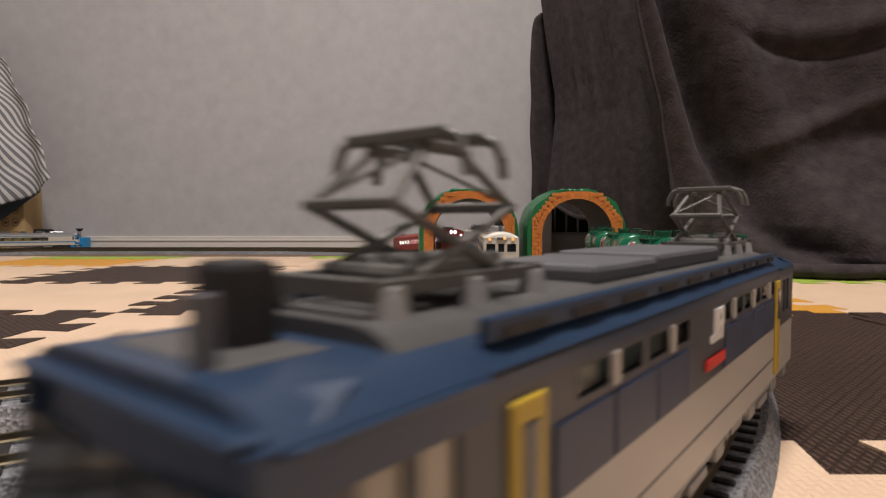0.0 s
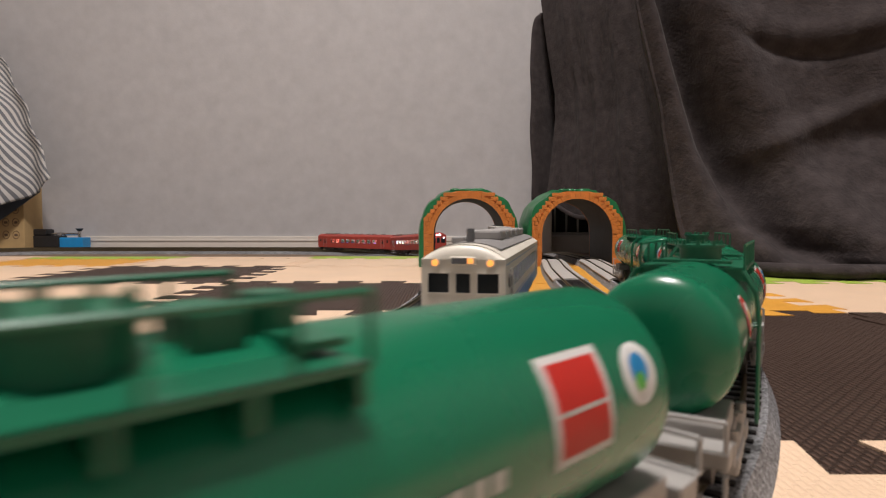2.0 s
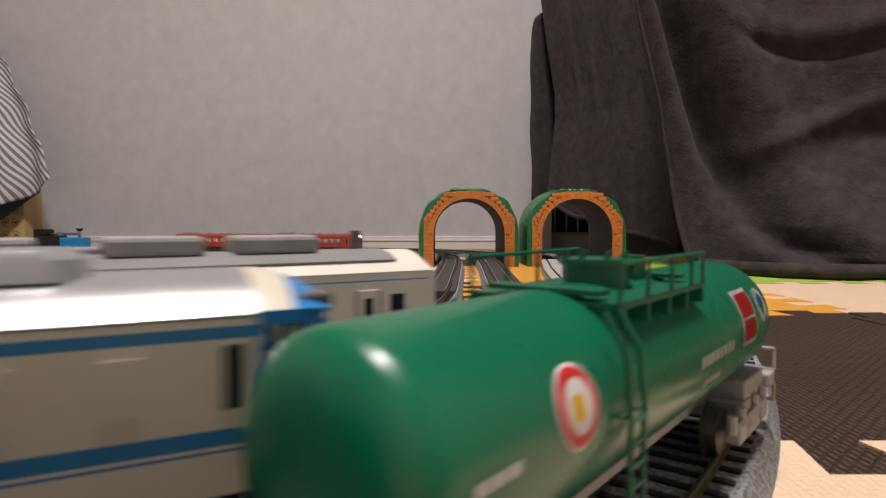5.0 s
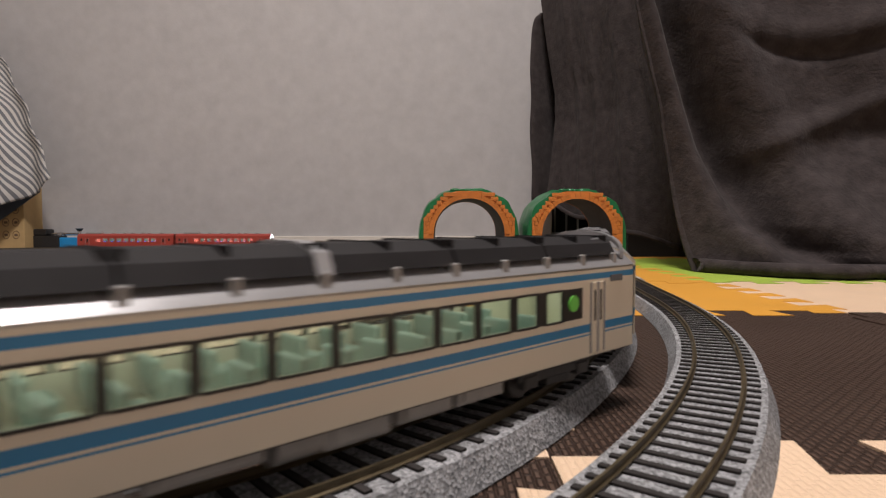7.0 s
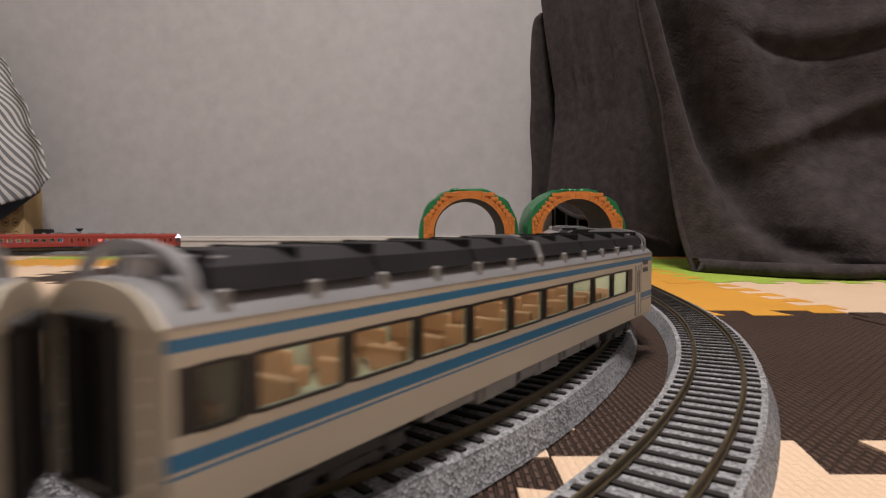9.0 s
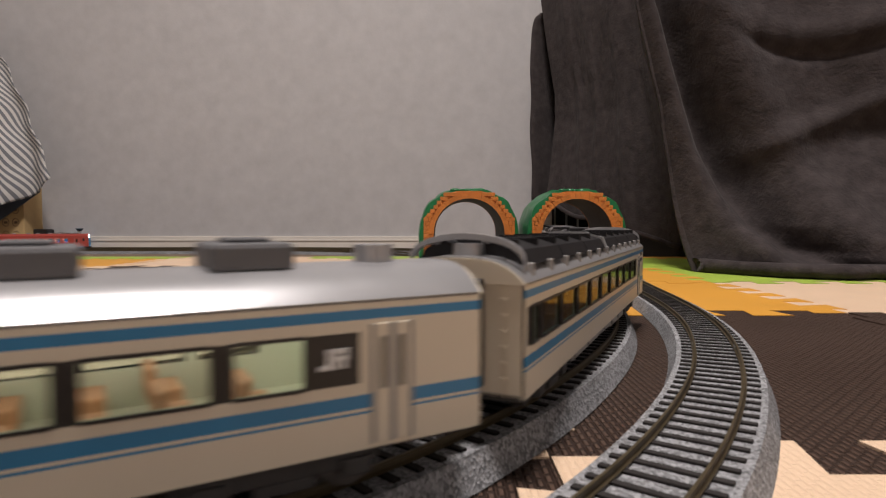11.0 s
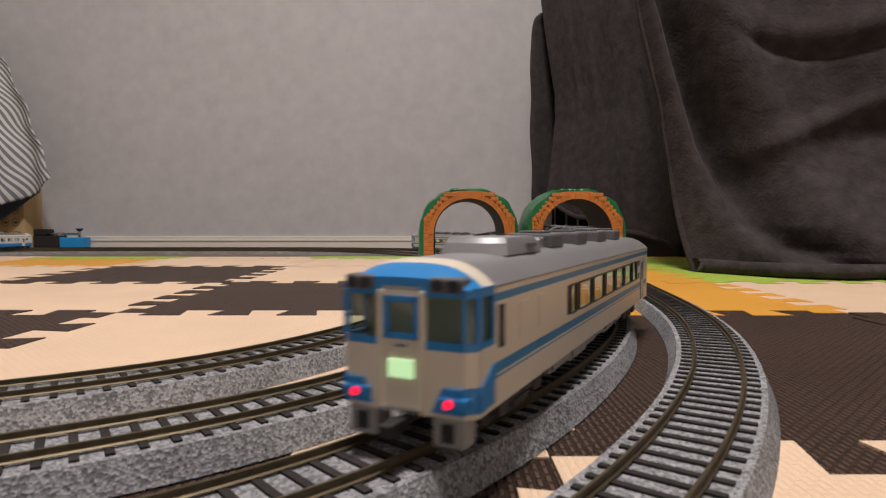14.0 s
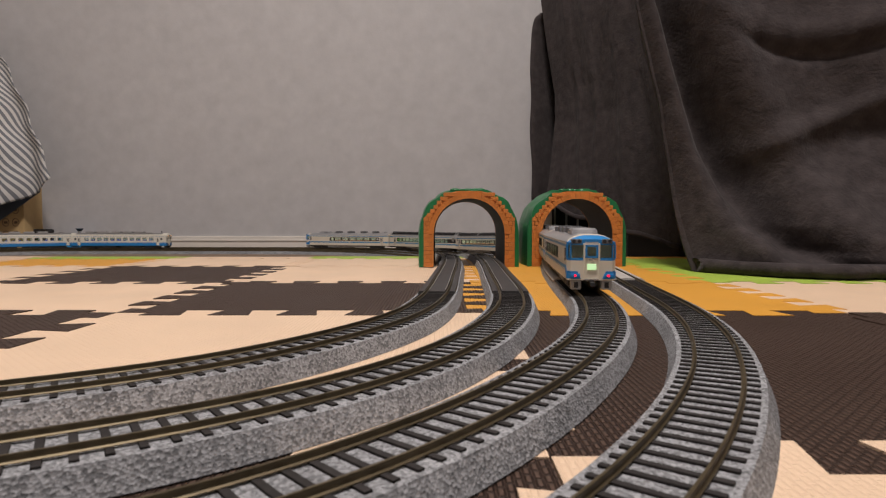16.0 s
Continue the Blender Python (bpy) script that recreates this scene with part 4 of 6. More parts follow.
def express_black(name="express_car", label="cream and blue express railcar with black roof radiators", seat=None, lit=True, saloon=False):
    """A middle car: with a blank panel beyond a narrow window, or, as a saloon, with windows up to its end."""
    if saloon:
        wins = [(-0.1242, -0.1168)] + [(-0.1135 + i * 0.0228, -0.1135 + i * 0.0228 + 0.0198) for i in range(9)]
    else:
        wins = [(-0.0995, -0.0916)] + [(-0.0873 + i * 0.0149, -0.0873 + i * 0.0149 + 0.0130) for i in range(10)] + [(0.0620, 0.0720), (0.0760, 0.0850)]
    band = (-0.1278, 0.0960)
    root = express_base(name, label, wins, band, 0, seat or M_SEAT_TEAL, lit)
    # louvred black radiators lying along the roof
    for k, (x0, x1) in enumerate([(-0.1195 + i * 0.0400, -0.1195 + i * 0.0400 + 0.0392) for i in range(6)]):
        rings = []
        for x in (x0, x1):
            rings.append([(x, y, z) for y, z in ((-0.0162, 0.0430), (-0.0142, 0.0470), (-0.007, 0.0493), (0.007, 0.0493), (0.0142, 0.0470), (0.0162, 0.0430))])
        bm = loft(rings, closed_ring=True, caps=True)
        bmesh.ops.recalc_face_normals(bm, faces=bm.faces)
        rad = part("roof_radiator", bm, M_BLACK_ROOF, root, "black louvred roof radiator")
        for i in range(3):
            x = x0 + 0.001 + i * (x1 - x0 - 0.002) / 2
            part("rib", box(x - 0.0004, x + 0.0004, -0.0130, 0.0130, 0.0470, 0.0496), M_BLACK_ROOF, rad)
    for i in range(13):
        x = -0.1185 + i * 0.0197
        for sy in (-1, 1):
            part("bracket", box(x - 0.0011, x + 0.0011, sy * 0.0162 - 0.0011, sy * 0.0162 + 0.0011, 0.0400, 0.0436, 0.0003), M_UNIT_GREY, root)
    for sgn in (-1, 1):
        x = sgn * 0.1216
        rings = []
        for i in range(15):
            t = i / 14 * math.pi
            rings.append([(x + sgn * 0.002 + dx, -0.0165 * math.cos(t), 0.0415 + 0.0082 * math.sin(t) ** 0.7 + dz) for dx, dz in ((-0.0012, 0), (0.0012, 0), (0.0012, 0.0016), (-0.0012, 0.0016))])
        part("roof_hoop", loft(rings, closed_ring=True, caps=True), M_ROOF_SILVER, root, "silver curved guard over the roof end", smooth=40)
        part("vent", rod((x, 0, 0.0445), (x, 0, 0.0485), 0.0042, 14), M_ROOF_SILVER, root, smooth=40)
        for y in (-0.010, -0.005, 0.005, 0.010):
            part("guard_bar", rod((x - sgn * 0.009, y, 0.0478), (x + sgn * 0.002, y, 0.0500 - 0.00012 * abs(y) * 1000), 0.0005, 6), M_ROOF_SILVER, root)
    prof = ((-0.0168, 0.0428), (-0.0148, 0.0477), (-0.0072, 0.0501), (0.0072, 0.0501), (0.0148, 0.0477), (0.0168, 0.0428))
    bm = loft([[(x, y, z) for y, z in prof] for x in (-0.0020, 0.0020)], closed_ring=True, caps=True)
    bmesh.ops.recalc_face_normals(bm, faces=bm.faces)
    part("roof_band", bm, M_ROOF_SILVER, root, "silver strap across the black roof")
    for sy in (-1, 1):
        door(root, 0.1030, sy, XW, 0.0034)
        door(root, 0.1067, sy, XW, 0.0034)
        y = sy * (XW / 2 + 0.0002)
        part("destination_plate", box(0.1130, 0.1205, y - 0.0002, y + 0.0002, 0.0340, 0.0362), M_UNIT_DARK, root)
        if saloon:
            part("destination_plate", box(0.1130, 0.1205, y - 0.0002, y + 0.0002, 0.0305, 0.0325), M_UNIT_DARK, root)
            continue
        disc("round_mark", root, M_SIGN_GREEN, (0.0905, y, 0.0284), (0, 1, 0), 0.0026)
        part("upper_plate", box(-0.1230, -0.1160, y - 0.0002, y + 0.0002, 0.0343, 0.0366), M_UNIT_DARK, root)
        part("side_sign", box(-0.1220, -0.1150, y - 0.0002, y + 0.0002, 0.0277, 0.0307), M_UNDER, root)
    return root


def jr_letters(root, x, y, z, h, material, sy):
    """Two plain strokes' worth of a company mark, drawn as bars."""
    bm = None
    d = sy * -1
    for a0, a1, b0, b1 in ((0.0, 0.55, 0.0, 0.22), (0.40, 0.62, 0.0, 1.0), (0.72, 0.94, 0.0, 1.0), (0.94, 1.45, 0.80, 1.0), (0.94, 1.45, 0.42, 0.60), (1.28, 1.50, 0.42, 1.0), (1.15, 1.40, 0.0, 0.42)):
        xs = sorted((x + d * (a0 - 0.75) * h, x + d * (a1 - 0.75) * h))
        bm = box(xs[0], xs[1], y - 0.0002, y + 0.0002, z + (b0 - 0.5) * h, z + (b1 - 0.5) * h, 0, bm)
    return part("company_mark", bm, material, root)


def express_cab(name, label, sgn, lit, board):
    """A driving car; the cab is at its sgn end."""
    wins = [(-0.0475, -0.0401)] + [(-0.0356 + i * 0.0226, -0.0356 + i * 0.0226 + 0.0192) for i in range(5)] + [(0.0774, 0.0902)]
    if sgn > 0:
        wins = sorted((-b, -a) for a, b in wins)
        band = (-0.1010, 0.0523)
    else:
        band = (-0.0523, 0.1010)
    root = express_base(name, label, wins, band, sgn, M_SEAT_BROWN, lit)
    s = sgn
    W = XW
    # cab: the body narrows slightly to a rounded face
    X0, X1 = s * (XL_ / 2 - 0.0126), s * XL_ / 2
    for sy in (-1, 1):
        y0, y1 = sy * (W / 2 - 0.0011), sy * W / 2
        body = None
        xs = sorted((X0, X1 - s * 0.0035))
        ylo, yhi = sorted((y0, y1))
        body = box(xs[0], xs[1], ylo, yhi, 0.0100, 0.0113, 0, body, 0)
        body = box(xs[0], xs[1], ylo, yhi, 0.0113, 0.0170, 0, body, 1)
        body = box(xs[0], xs[1], ylo, yhi, 0.0170, 0.0255, 0, body, 0)
        body = box(xs[0], xs[1], ylo, yhi, 0.0255, 0.0268, 0, body, 1)
        for m0, m1 in ((0.0, 0.0012),):
            xm = sorted((X0 + s * m0, X0 + s * m1))
            body = box(xm[0], xm[1], ylo, yhi, 0.0268, 0.0372, 0, body, 1)
        body = box(xs[0], xs[1], ylo, yhi, 0.0372, 0.0395, 0, body, 1)
        part("cab_side", body, [M_CREAM, M_SKY], root, "cream and sky-blue cab side")
        xg = sorted((X0 + s * 0.0012, X1 - s * 0.0035))
        g = part("cab_side_window", box(xg[0], xg[1], ylo + 0.0003, yhi - 0.0003, 0.0268, 0.0372), M_GLASS, root)
        g.visible_shadow = False
        # cab door and slanting blue flash
        y = sy * (W / 2 + 0.0002)
        part("cab_door_window", box(min(X0 - s * 0.0053, X0 - s * 0.0021), max(X0 - s * 0.0053, X0 - s * 0.0021), y - 0.0003, y + 0.0003, 0.0240, 0.0345, 0.0003), M_GLASS_DARK, root)
        fl = bmesh.new()
        q = [(X1 - s * 0.003, 0.0113), (X0 + s * 0.006, 0.0113), (X0 - s * 0.003, 0.0208), (X0 + s * 0.002, 0.0208), (X1 - s * 0.003, 0.0160)]
        f0 = [fl.verts.new((a_, y - sy * 0.0001, b_)) for a_, b_ in q]
        f1 = [fl.verts.new((a_, y + sy * 0.0002, b_)) for a_, b_ in q]
        fl.faces.new(f0)
        fl.faces.new(f1)
        for i in range(5):
            fl.faces.new((f0[i], f0[(i + 1) % 5], f1[(i + 1) % 5], f1[i]))
        bmesh.ops.recalc_face_normals(fl, faces=fl.faces)
        part("blue_flash", fl, M_SKY, root)
        for r_ in range(6):
            x = X0 - s * (0.020 + r_ * 0.008)
            part("louvre", box(x - 0.0030, x + 0.0030, y - 0.0001, y + 0.00015, 0.0245, 0.0335), M_CREAM, root) if r_ in (0, 2) else None
        jr_letters(root, s * -0.0957, y, 0.0284, 0.0038, M_SIGN_WHITE, sy)
        door(root, s * -0.1060, sy, W, 0.0036)
        door(root, s * -0.1099, sy, W, 0.0036)
    # front face in five facets
    def face_strip(z0, z1, mi_of, bm, out=0.0):
        ys = [(-W / 2, 0.0035), (-W / 2 * 0.86, 0.0008), (-0.0050, 0.0), (0.0050, 0.0), (W / 2 * 0.86, 0.0008), (W / 2, 0.0035)]
        for i, (p, q) in enumerate(zip(ys[:-1], ys[1:])):
            mi = mi_of(i)
            if mi is None:
                continue
            v = [bm.verts.new((X1 - s * (d - out), y, z)) for y, d, z in ((p[0], p[1], z0), (q[0], q[1], z0), (q[0], q[1], z1), (p[0], p[1], z1))]
            v2 = [bm.verts.new((X1 - s * (d + 0.0009), y, z)) for y, d, z in ((p[0], p[1], z0), (q[0], q[1], z0), (q[0], q[1], z1), (p[0], p[1], z1))]
            for fv in (v, v2[::-1], (v[0], v2[0], v2[1], v[1]), (v[1], v2[1], v2[2], v[2]), (v[2], v2[2], v2[3], v[3]), (v[3], v2[3], v2[0], v[0])):
                f = bm.faces.new(fv)
                f.material_index = mi
    fb = bmesh.new()
    face_strip(0.0100, 0.0112, lambda i: 0, fb)
    face_strip(0.0112, 0.0172, lambda i: 1 if i in (0, 4) else 0, fb)
    face_strip(0.0172, 0.0252, lambda i: 0, fb)
    face_strip(0.0252, 0.0272, lambda i: 0 if i == 2 else 1, fb)
    face_strip(0.0272, 0.0372, lambda i: None, fb)
    face_strip(0.0372, 0.0395, lambda i: 0 if i == 2 else 1, fb)
    bmesh.ops.remove_doubles(fb, verts=fb.verts, dist=1e-5)
    bmesh.ops.recalc_face_normals(fb, faces=fb.faces)
    fc = part("cab_front", fb, [M_CREAM, M_SKY], root, "cream cab front with sky-blue corners")
    gb = bmesh.new()
    face_strip(0.0272, 0.0372, lambda i: 0, gb, -0.0003)
    g = part("windscreen", gb, M_GLASS, root, "clear cab windscreen")
    g.visible_shadow = False
    # mullions and the gangway door
    for y in (-0.0056, 0.0056):
        mu = box(min(X1 - s * 0.0009, X1 + s * 0.0007), max(X1 - s * 0.0009, X1 + s * 0.0007), y - 0.0007, y + 0.0007, 0.0102, 0.0385, 0.0002)
        part("door_post", mu, M_CREAM, root)
    dr = box(min(X1, X1 + s * 0.0004), max(X1, X1 + s * 0.0004), -0.0049, 0.0049, 0.0272, 0.0286, 0, None)
    for q in ((-0.0049, -0.0034, 0.0272, 0.0372), (0.0034, 0.0049, 0.0272, 0.0372), (-0.0049, 0.0049, 0.0358, 0.0372)):
        dr = box(min(X1, X1 + s * 0.0004), max(X1, X1 + s * 0.0004), q[0], q[1], q[2], q[3], 0, dr)
    part("gangway_door", dr, M_SKY, root, "blue framed gangway door")
    for sy in (-1, 1):
        pil = rod((X1 - s * 0.0009, sy * W / 2 * 0.86, 0.0272), (X1 - s * 0.0009, sy * W / 2 * 0.86, 0.0372), 0.0006, 6)
        part("pillar", pil, M_SKY, root)
        pil = rod((X1 - s * 0.0035, sy * W / 2 * 0.985, 0.0268), (X1 - s * 0.0035, sy * W / 2 * 0.985, 0.0375), 0.0008, 6)
        part("pillar", pil, M_SKY, root)
    # cab brow: blue roof cap with twin lamp housings
    rings = []
    for i in range(9):
        u = i / 8
        x = X0 + (X1 - X0) * u
        drop = 0.0062 * (1 - (u ** 2.2) * 0.62)
        wid = W / 2 * (1 - 0.09 * u ** 3)
        rings.append([(x, t * wid, 0.0392 + drop * (1 - abs(t) ** 3.2)) for t in np.linspace(-1, 1, 17)] + [(x, wid, 0.0386), (x, -wid, 0.0386)])
    bm = loft(rings[:5], closed_ring=True, caps=True)
    bmesh.ops.recalc_face_normals(bm, faces=bm.faces)
    part("roof_band", bm, M_CREAM, root, "cream band across the roof", smooth=45)
    bm = loft(rings[4:], closed_ring=True, caps=True)
    bmesh.ops.recalc_face_normals(bm, faces=bm.faces)
    part("cab_brow", bm, M_SKY, root, "sky-blue roof cap over the cab", smooth=45)
    for sy in (-1, 1):
        lh = part("lamp_housing", box(min(X1 - s * 0.005, X1 + s * 0.0004), max(X1 - s * 0.005, X1 + s * 0.0004), sy * 0.0115 - 0.0042, sy * 0.0115 + 0.0042, 0.0383, 0.0418, 0.0007), M_UNIT_DARK, root)
        for o in (-0.0020, 0.0020):
            disc("lens", lh, M_LENS, (X1 + s * 0.0005, sy * 0.0115 + o, 0.0400), (1, 0, 0), 0.0014)
        ml = part("marker_lamp", box(min(X1 - s * 0.002, X1 + s * 0.0008), max(X1 - s * 0.002, X1 + s * 0.0008), sy * 0.0128 - 0.0042, sy * 0.0128 + 0.0034, 0.0122, 0.0152, 0.0006), M_SKY, root)
        disc("marker_lens", ml, M_LAMP_RED if (board and s < 0) else M_LENS, (X1 + s * 0.0009, sy * 0.0125, 0.0137), (1, 0, 0), 0.0011)
        part("skirt", box(min(X1 - s * 0.008, X1 - s * 0.001), max(X1 - s * 0.008, X1 - s * 0.001), sy * 0.0115 - 0.0040, sy * 0.0115 + 0.0040, 0.0028, 0.0100, 0.0006), M_UNDER, root, "grey skirt with a step cut-out shown as a black block")
        # No real cut-out: a black block gives the shade inside the step.
        part("step_recess", box(min(X1 - s * 0.0014, X1 - s * 0.0007), max(X1 - s * 0.0014, X1 - s * 0.0007), sy * 0.0115 - 0.0016, sy * 0.0115 + 0.0016, 0.0042, 0.0086), M_BLACK, root)
    for sy in (-1, 1):
        q = [(0.0080, 0.0112), (0.0157, 0.0112), (0.0157, 0.0170), (0.0108, 0.0170)]
        bm = bmesh.new()
        f0 = [bm.verts.new((X1 - s * 0.0010, sy * a_, b_)) for a_, b_ in q]
        f1 = [bm.verts.new((X1 + s * 0.0003, sy * a_, b_)) for a_, b_ in q]
        bm.faces.new(f0)
        bm.faces.new(f1)
        for i in range(4):
            bm.faces.new((f0[i], f0[(i + 1) % 4], f1[(i + 1) % 4], f1[i]))
        bmesh.ops.recalc_face_normals(bm, faces=bm.faces)
        part("blue_corner", bm, M_SKY, root)
    hb = part("headboard", box(min(X1, X1 + s * 0.0008), max(X1, X1 + s * 0.0008), -0.0034, 0.0034, 0.0182, 0.0226, 0.0003), M_HEADBOARD if board else M_UNDER, root, "lit train name plate" if board else "blank grey train name plate")
    part("sill", box(min(X1, X1 + s * 0.0010), max(X1, X1 + s * 0.0010), -0.0055, 0.0055, 0.0102, 0.0112), M_CHROME, root)
    part("wing_mark", box(min(X1, X1 + s * 0.0006), max(X1, X1 + s * 0.0006), -0.0016, 0.0016, 0.0254, 0.0262), M_CHROME, root)
    # roof: intake cowl by the cab, four cooling units, guard rail at the plain end
    rings = []
    for z, k in ((0.0448, 1.0), (0.0482, 0.93), (0.0498, 0.82)):
        rings.append([(s * 0.073 + 0.019 * k * a, 0.0108 * k * b, z) for a, b in ((-1, -0.6), (-0.8, -1), (0.8, -1), (1, -0.6), (1, 0.6), (0.8, 1), (-0.8, 1), (-1, 0.6))])
    bm = loft(rings, closed_ring=True, caps=True)
    bmesh.ops.recalc_face_normals(bm, faces=bm.faces)
    part("intake_cowl", bm, M_ROOF_SILVER, root, "silver bevelled intake cowl", smooth=30)
    part("intake_grille", box(s * 0.068 - 0.004, s * 0.068 + 0.004, -0.0112, 0.0112, 0.0466, 0.0478), M_UNIT_DARK, root)
    for o in (0.0435, 0.0395):
        part("horn", rod((s * o, -0.006, 0.0466), (s * o, 0.006, 0.0466), 0.0024, 10), M_ROOF_SILVER, root, smooth=40)
    for i, c in enumerate((0.0310, -0.0070, -0.0475, -0.0835)):
        b_ = box(s * c - 0.0080, s * c + 0.0080, -0.0090, 0.0090, 0.0448, 0.0502, 0.0010)
        u_ = part("cooling_unit", b_, M_UNIT_DARK, root, "dark grey roof cooling unit")
        part("fan_cover", box(s * c - 0.0042, s * c + 0.0042, -0.0050, 0.0050, 0.0502, 0.0511, 0.0004), M_UNIT_DARK, u_)
    part("vent", rod((s * -0.1120, 0, 0.0452), (s * -0.1120, 0, 0.0492), 0.0045, 14), M_ROOF_SILVER, root, smooth=40)
    return root


# ---- local railcars, ivory and blue
def local_car(name, label, cab, W=0.0362, lit=True):
    L = 0.262
    root = thing(name, label, "model train car", "local railcar pair")
    n = 11
    wins = [(-0.0945 + i * 0.0180, -0.0945 + i * 0.0180 + 0.0118) for i in range(n)]
    side_walls(root, L, W, [(0.0100, 0.0178, 1), (0.0178, 0.0187, 0), (0.0187, 0.0194, 1), (0.0194, 0.0244, 0), (0.0326, 0.0360, 0), (0.0360, 0.0364, 1), (0.0364, 0.0388, 0)], 0.0244, 0.0326, wins, 0, [M_IVORY, M_SKY])
    panes(root, W, wins, 0.0244, 0.0326, M_GLASS)
    for sy in (-1, 1):
        y = sy * (W / 2 + 0.0001)
        for w0, w1 in wins:
            rim = None
            for q in ((w0 - 0.0003, w0 + 0.0003, 0.0244, 0.0326), (w1 - 0.0003, w1 + 0.0003, 0.0244, 0.0326), (w0, w1, 0.0242, 0.0247), (w0, w1, 0.0323, 0.0328)):
                rim = box(q[0], q[1], y - 0.0002, y + 0.0002, q[2], q[3], 0, rim)
            part("window_frame", rim, M_CHROME, root)
    roof(root, L, W, 0.0388, 0.0062, M_IVORY, label="ivory roof edge")
    roof(root, L, W * 0.80, 0.0424, 0.0030, M_ROOF_GREY, name="roof_top", x_lo=-L / 2 + 0.01, x_hi=L / 2 - 0.012, label="grey roof")
    # Weak glowing strip added here to brighten the blue seats behind the glass.
    interior(root, L, W, 0.0150, 0.0372, M_INTERIOR_BLUE, M_CABIN_LIT, lit)
    seats(root, -0.095, 0.085, 12, W, 0.0165, M_SEAT_BLUE, 0.0100)
    part("floor_pan", box(-L / 2, L / 2, -W / 2 + 0.0012, W / 2 - 0.0012, 0.0092, 0.0108), M_UNDER_DARK, root)
    for x in (-0.0875, 0.0875):
        wheelset_bogie(root, x)
    underfloor(root, [(-0.062, -0.006), (0.004, 0.062)], W, M_UNDER_DARK)
    for sgn in (-1, 1):
        x = sgn * L / 2
        coupler(root, x, sgn)
        for sy in (-1, 1):
            door(root, sgn * 0.1095, sy, W, 0.0070, 0.0108, 0.0335, M_IVORY)
            part("small_window", box(sgn * 0.1195 - 0.0024, sgn * 0.1195 + 0.0024, sy * (W / 2) - 0.0002, sy * (W / 2) + 0.0003, 0.0258, 0.0318, 0.0002), M_GLASS_DARK, root)
        if cab != sgn:
            part("end_wall", box(min(x, x - sgn * 0.0012), max(x, x - sgn * 0.0012), -W / 2 + 0.0011, W / 2 - 0.0011, 0.0100, 0.0388), M_IVORY, root)
            gangway(root, x, sgn, M_IVORY)
    for c in (-0.085, -0.052, -0.012, 0.020, 0.052):
        part("cooling_unit", box(c - 0.0125, c + 0.0125, -0.0085, 0.0085, 0.0448, 0.0502, 0.0013), M_UNIT_GREY, root, "pale grey roof cooling unit")
    for c in (-0.032, 0.082):
        part("small_vent", box(c - 0.0075, c + 0.0075, -0.0135, -0.0070, 0.0438, 0.0472, 0.0008), M_UNIT_GREY, root)
    if cab:
        s = cab
        X1 = s * L / 2
        fb = None
        lo, hi = sorted((X1 - s * 0.0002, X1 + s * 0.0022))
        # face with openings for three windows
        for q in ((-W / 2, W / 2, 0.0100, 0.0182, 1), (-W / 2, W / 2, 0.0182, 0.0242, 0), (-W / 2, W / 2, 0.0328, 0.0388, 0),
                  (-W / 2, -0.0155, 0.0242, 0.0328, 0), (-0.0058, -0.0034, 0.0242, 0.0328, 0), (0.0034, 0.0058, 0.0242, 0.0328, 0), (0.0155, W / 2, 0.0242, 0.0328, 0)):
            fb = box(lo, hi, q[0], q[1], q[2], q[3], 0.0, fb, q[4])
        part("cab_front", fb, [M_IVORY, M_SKY], root, "ivory cab front over a blue apron")
        for q in ((-0.0155, -0.0058), (-0.0034, 0.0034), (0.0058, 0.0155)):
            part("cab_window", box(min(X1 + s * 0.0008, X1 + s * 0.0010), max(X1 + s * 0.0008, X1 + s * 0.0010), q[0], q[1], 0.0242, 0.0328), M_GLASS_DARK, root)
            fr = None
            for b0, b1, c0, c1 in ((q[0] - 0.0004, q[0] + 0.0003, 0.0240, 0.0330), (q[1] - 0.0003, q[1] + 0.0004, 0.0240, 0.0330), (q[0], q[1], 0.0238, 0.0243), (q[0], q[1], 0.0326, 0.0331)):
                fr = box(min(X1 + s * 0.0015, X1 + s * 0.0025), max(X1 + s * 0.0015, X1 + s * 0.0025), b0, b1, c0, c1, 0, fr)
            part("cab_window_frame", fr, M_IVORY, root)
        # white chevron over the blue apron, stepping down to the middle
        ch = None
        for i in range(10):
            w = 0.0045 + 0.0009 * i
            ch = box(min(X1 + s * 0.0020, X1 + s * 0.0025), max(X1 + s * 0.0020, X1 + s * 0.0025), -w, w, 0.0150 + i * 0.00034, 0.0150 + (i + 1) * 0.00034, 0, ch)
        part("front_chevron", ch, M_IVORY, root)
        disc("round_plate", root, M_IVORY, (X1 + s * 0.0026, 0, 0.0128), (1, 0, 0), 0.0030)
        # brow
        rings = []
        for i in range(7):
            u = i / 6
            rings.append([(X1 + s * (-0.001 + 0.0036 * math.sin(u * math.pi / 2)), t * W / 2 * (1 - 0.02 * u), 0.0386 + 0.0062 * math.cos(u * math.pi / 2) * (1 - abs(t) ** 2.4)) for t in np.linspace(-1, 1, 15)])
        part("brow", loft(rings), M_IVORY, root, smooth=60)
        bx = part("destination_box", box(min(X1, X1 + s * 0.0034), max(X1, X1 + s * 0.0034), -0.0056, 0.0056, 0.0362, 0.0398, 0.0006), M_IVORY, root)
        part("destination_screen", box(min(X1 + s * 0.0034, X1 + s * 0.0037), max(X1 + s * 0.0034, X1 + s * 0.0037), -0.0046, 0.0020, 0.0368, 0.0393), M_UNIT_DARK, bx)
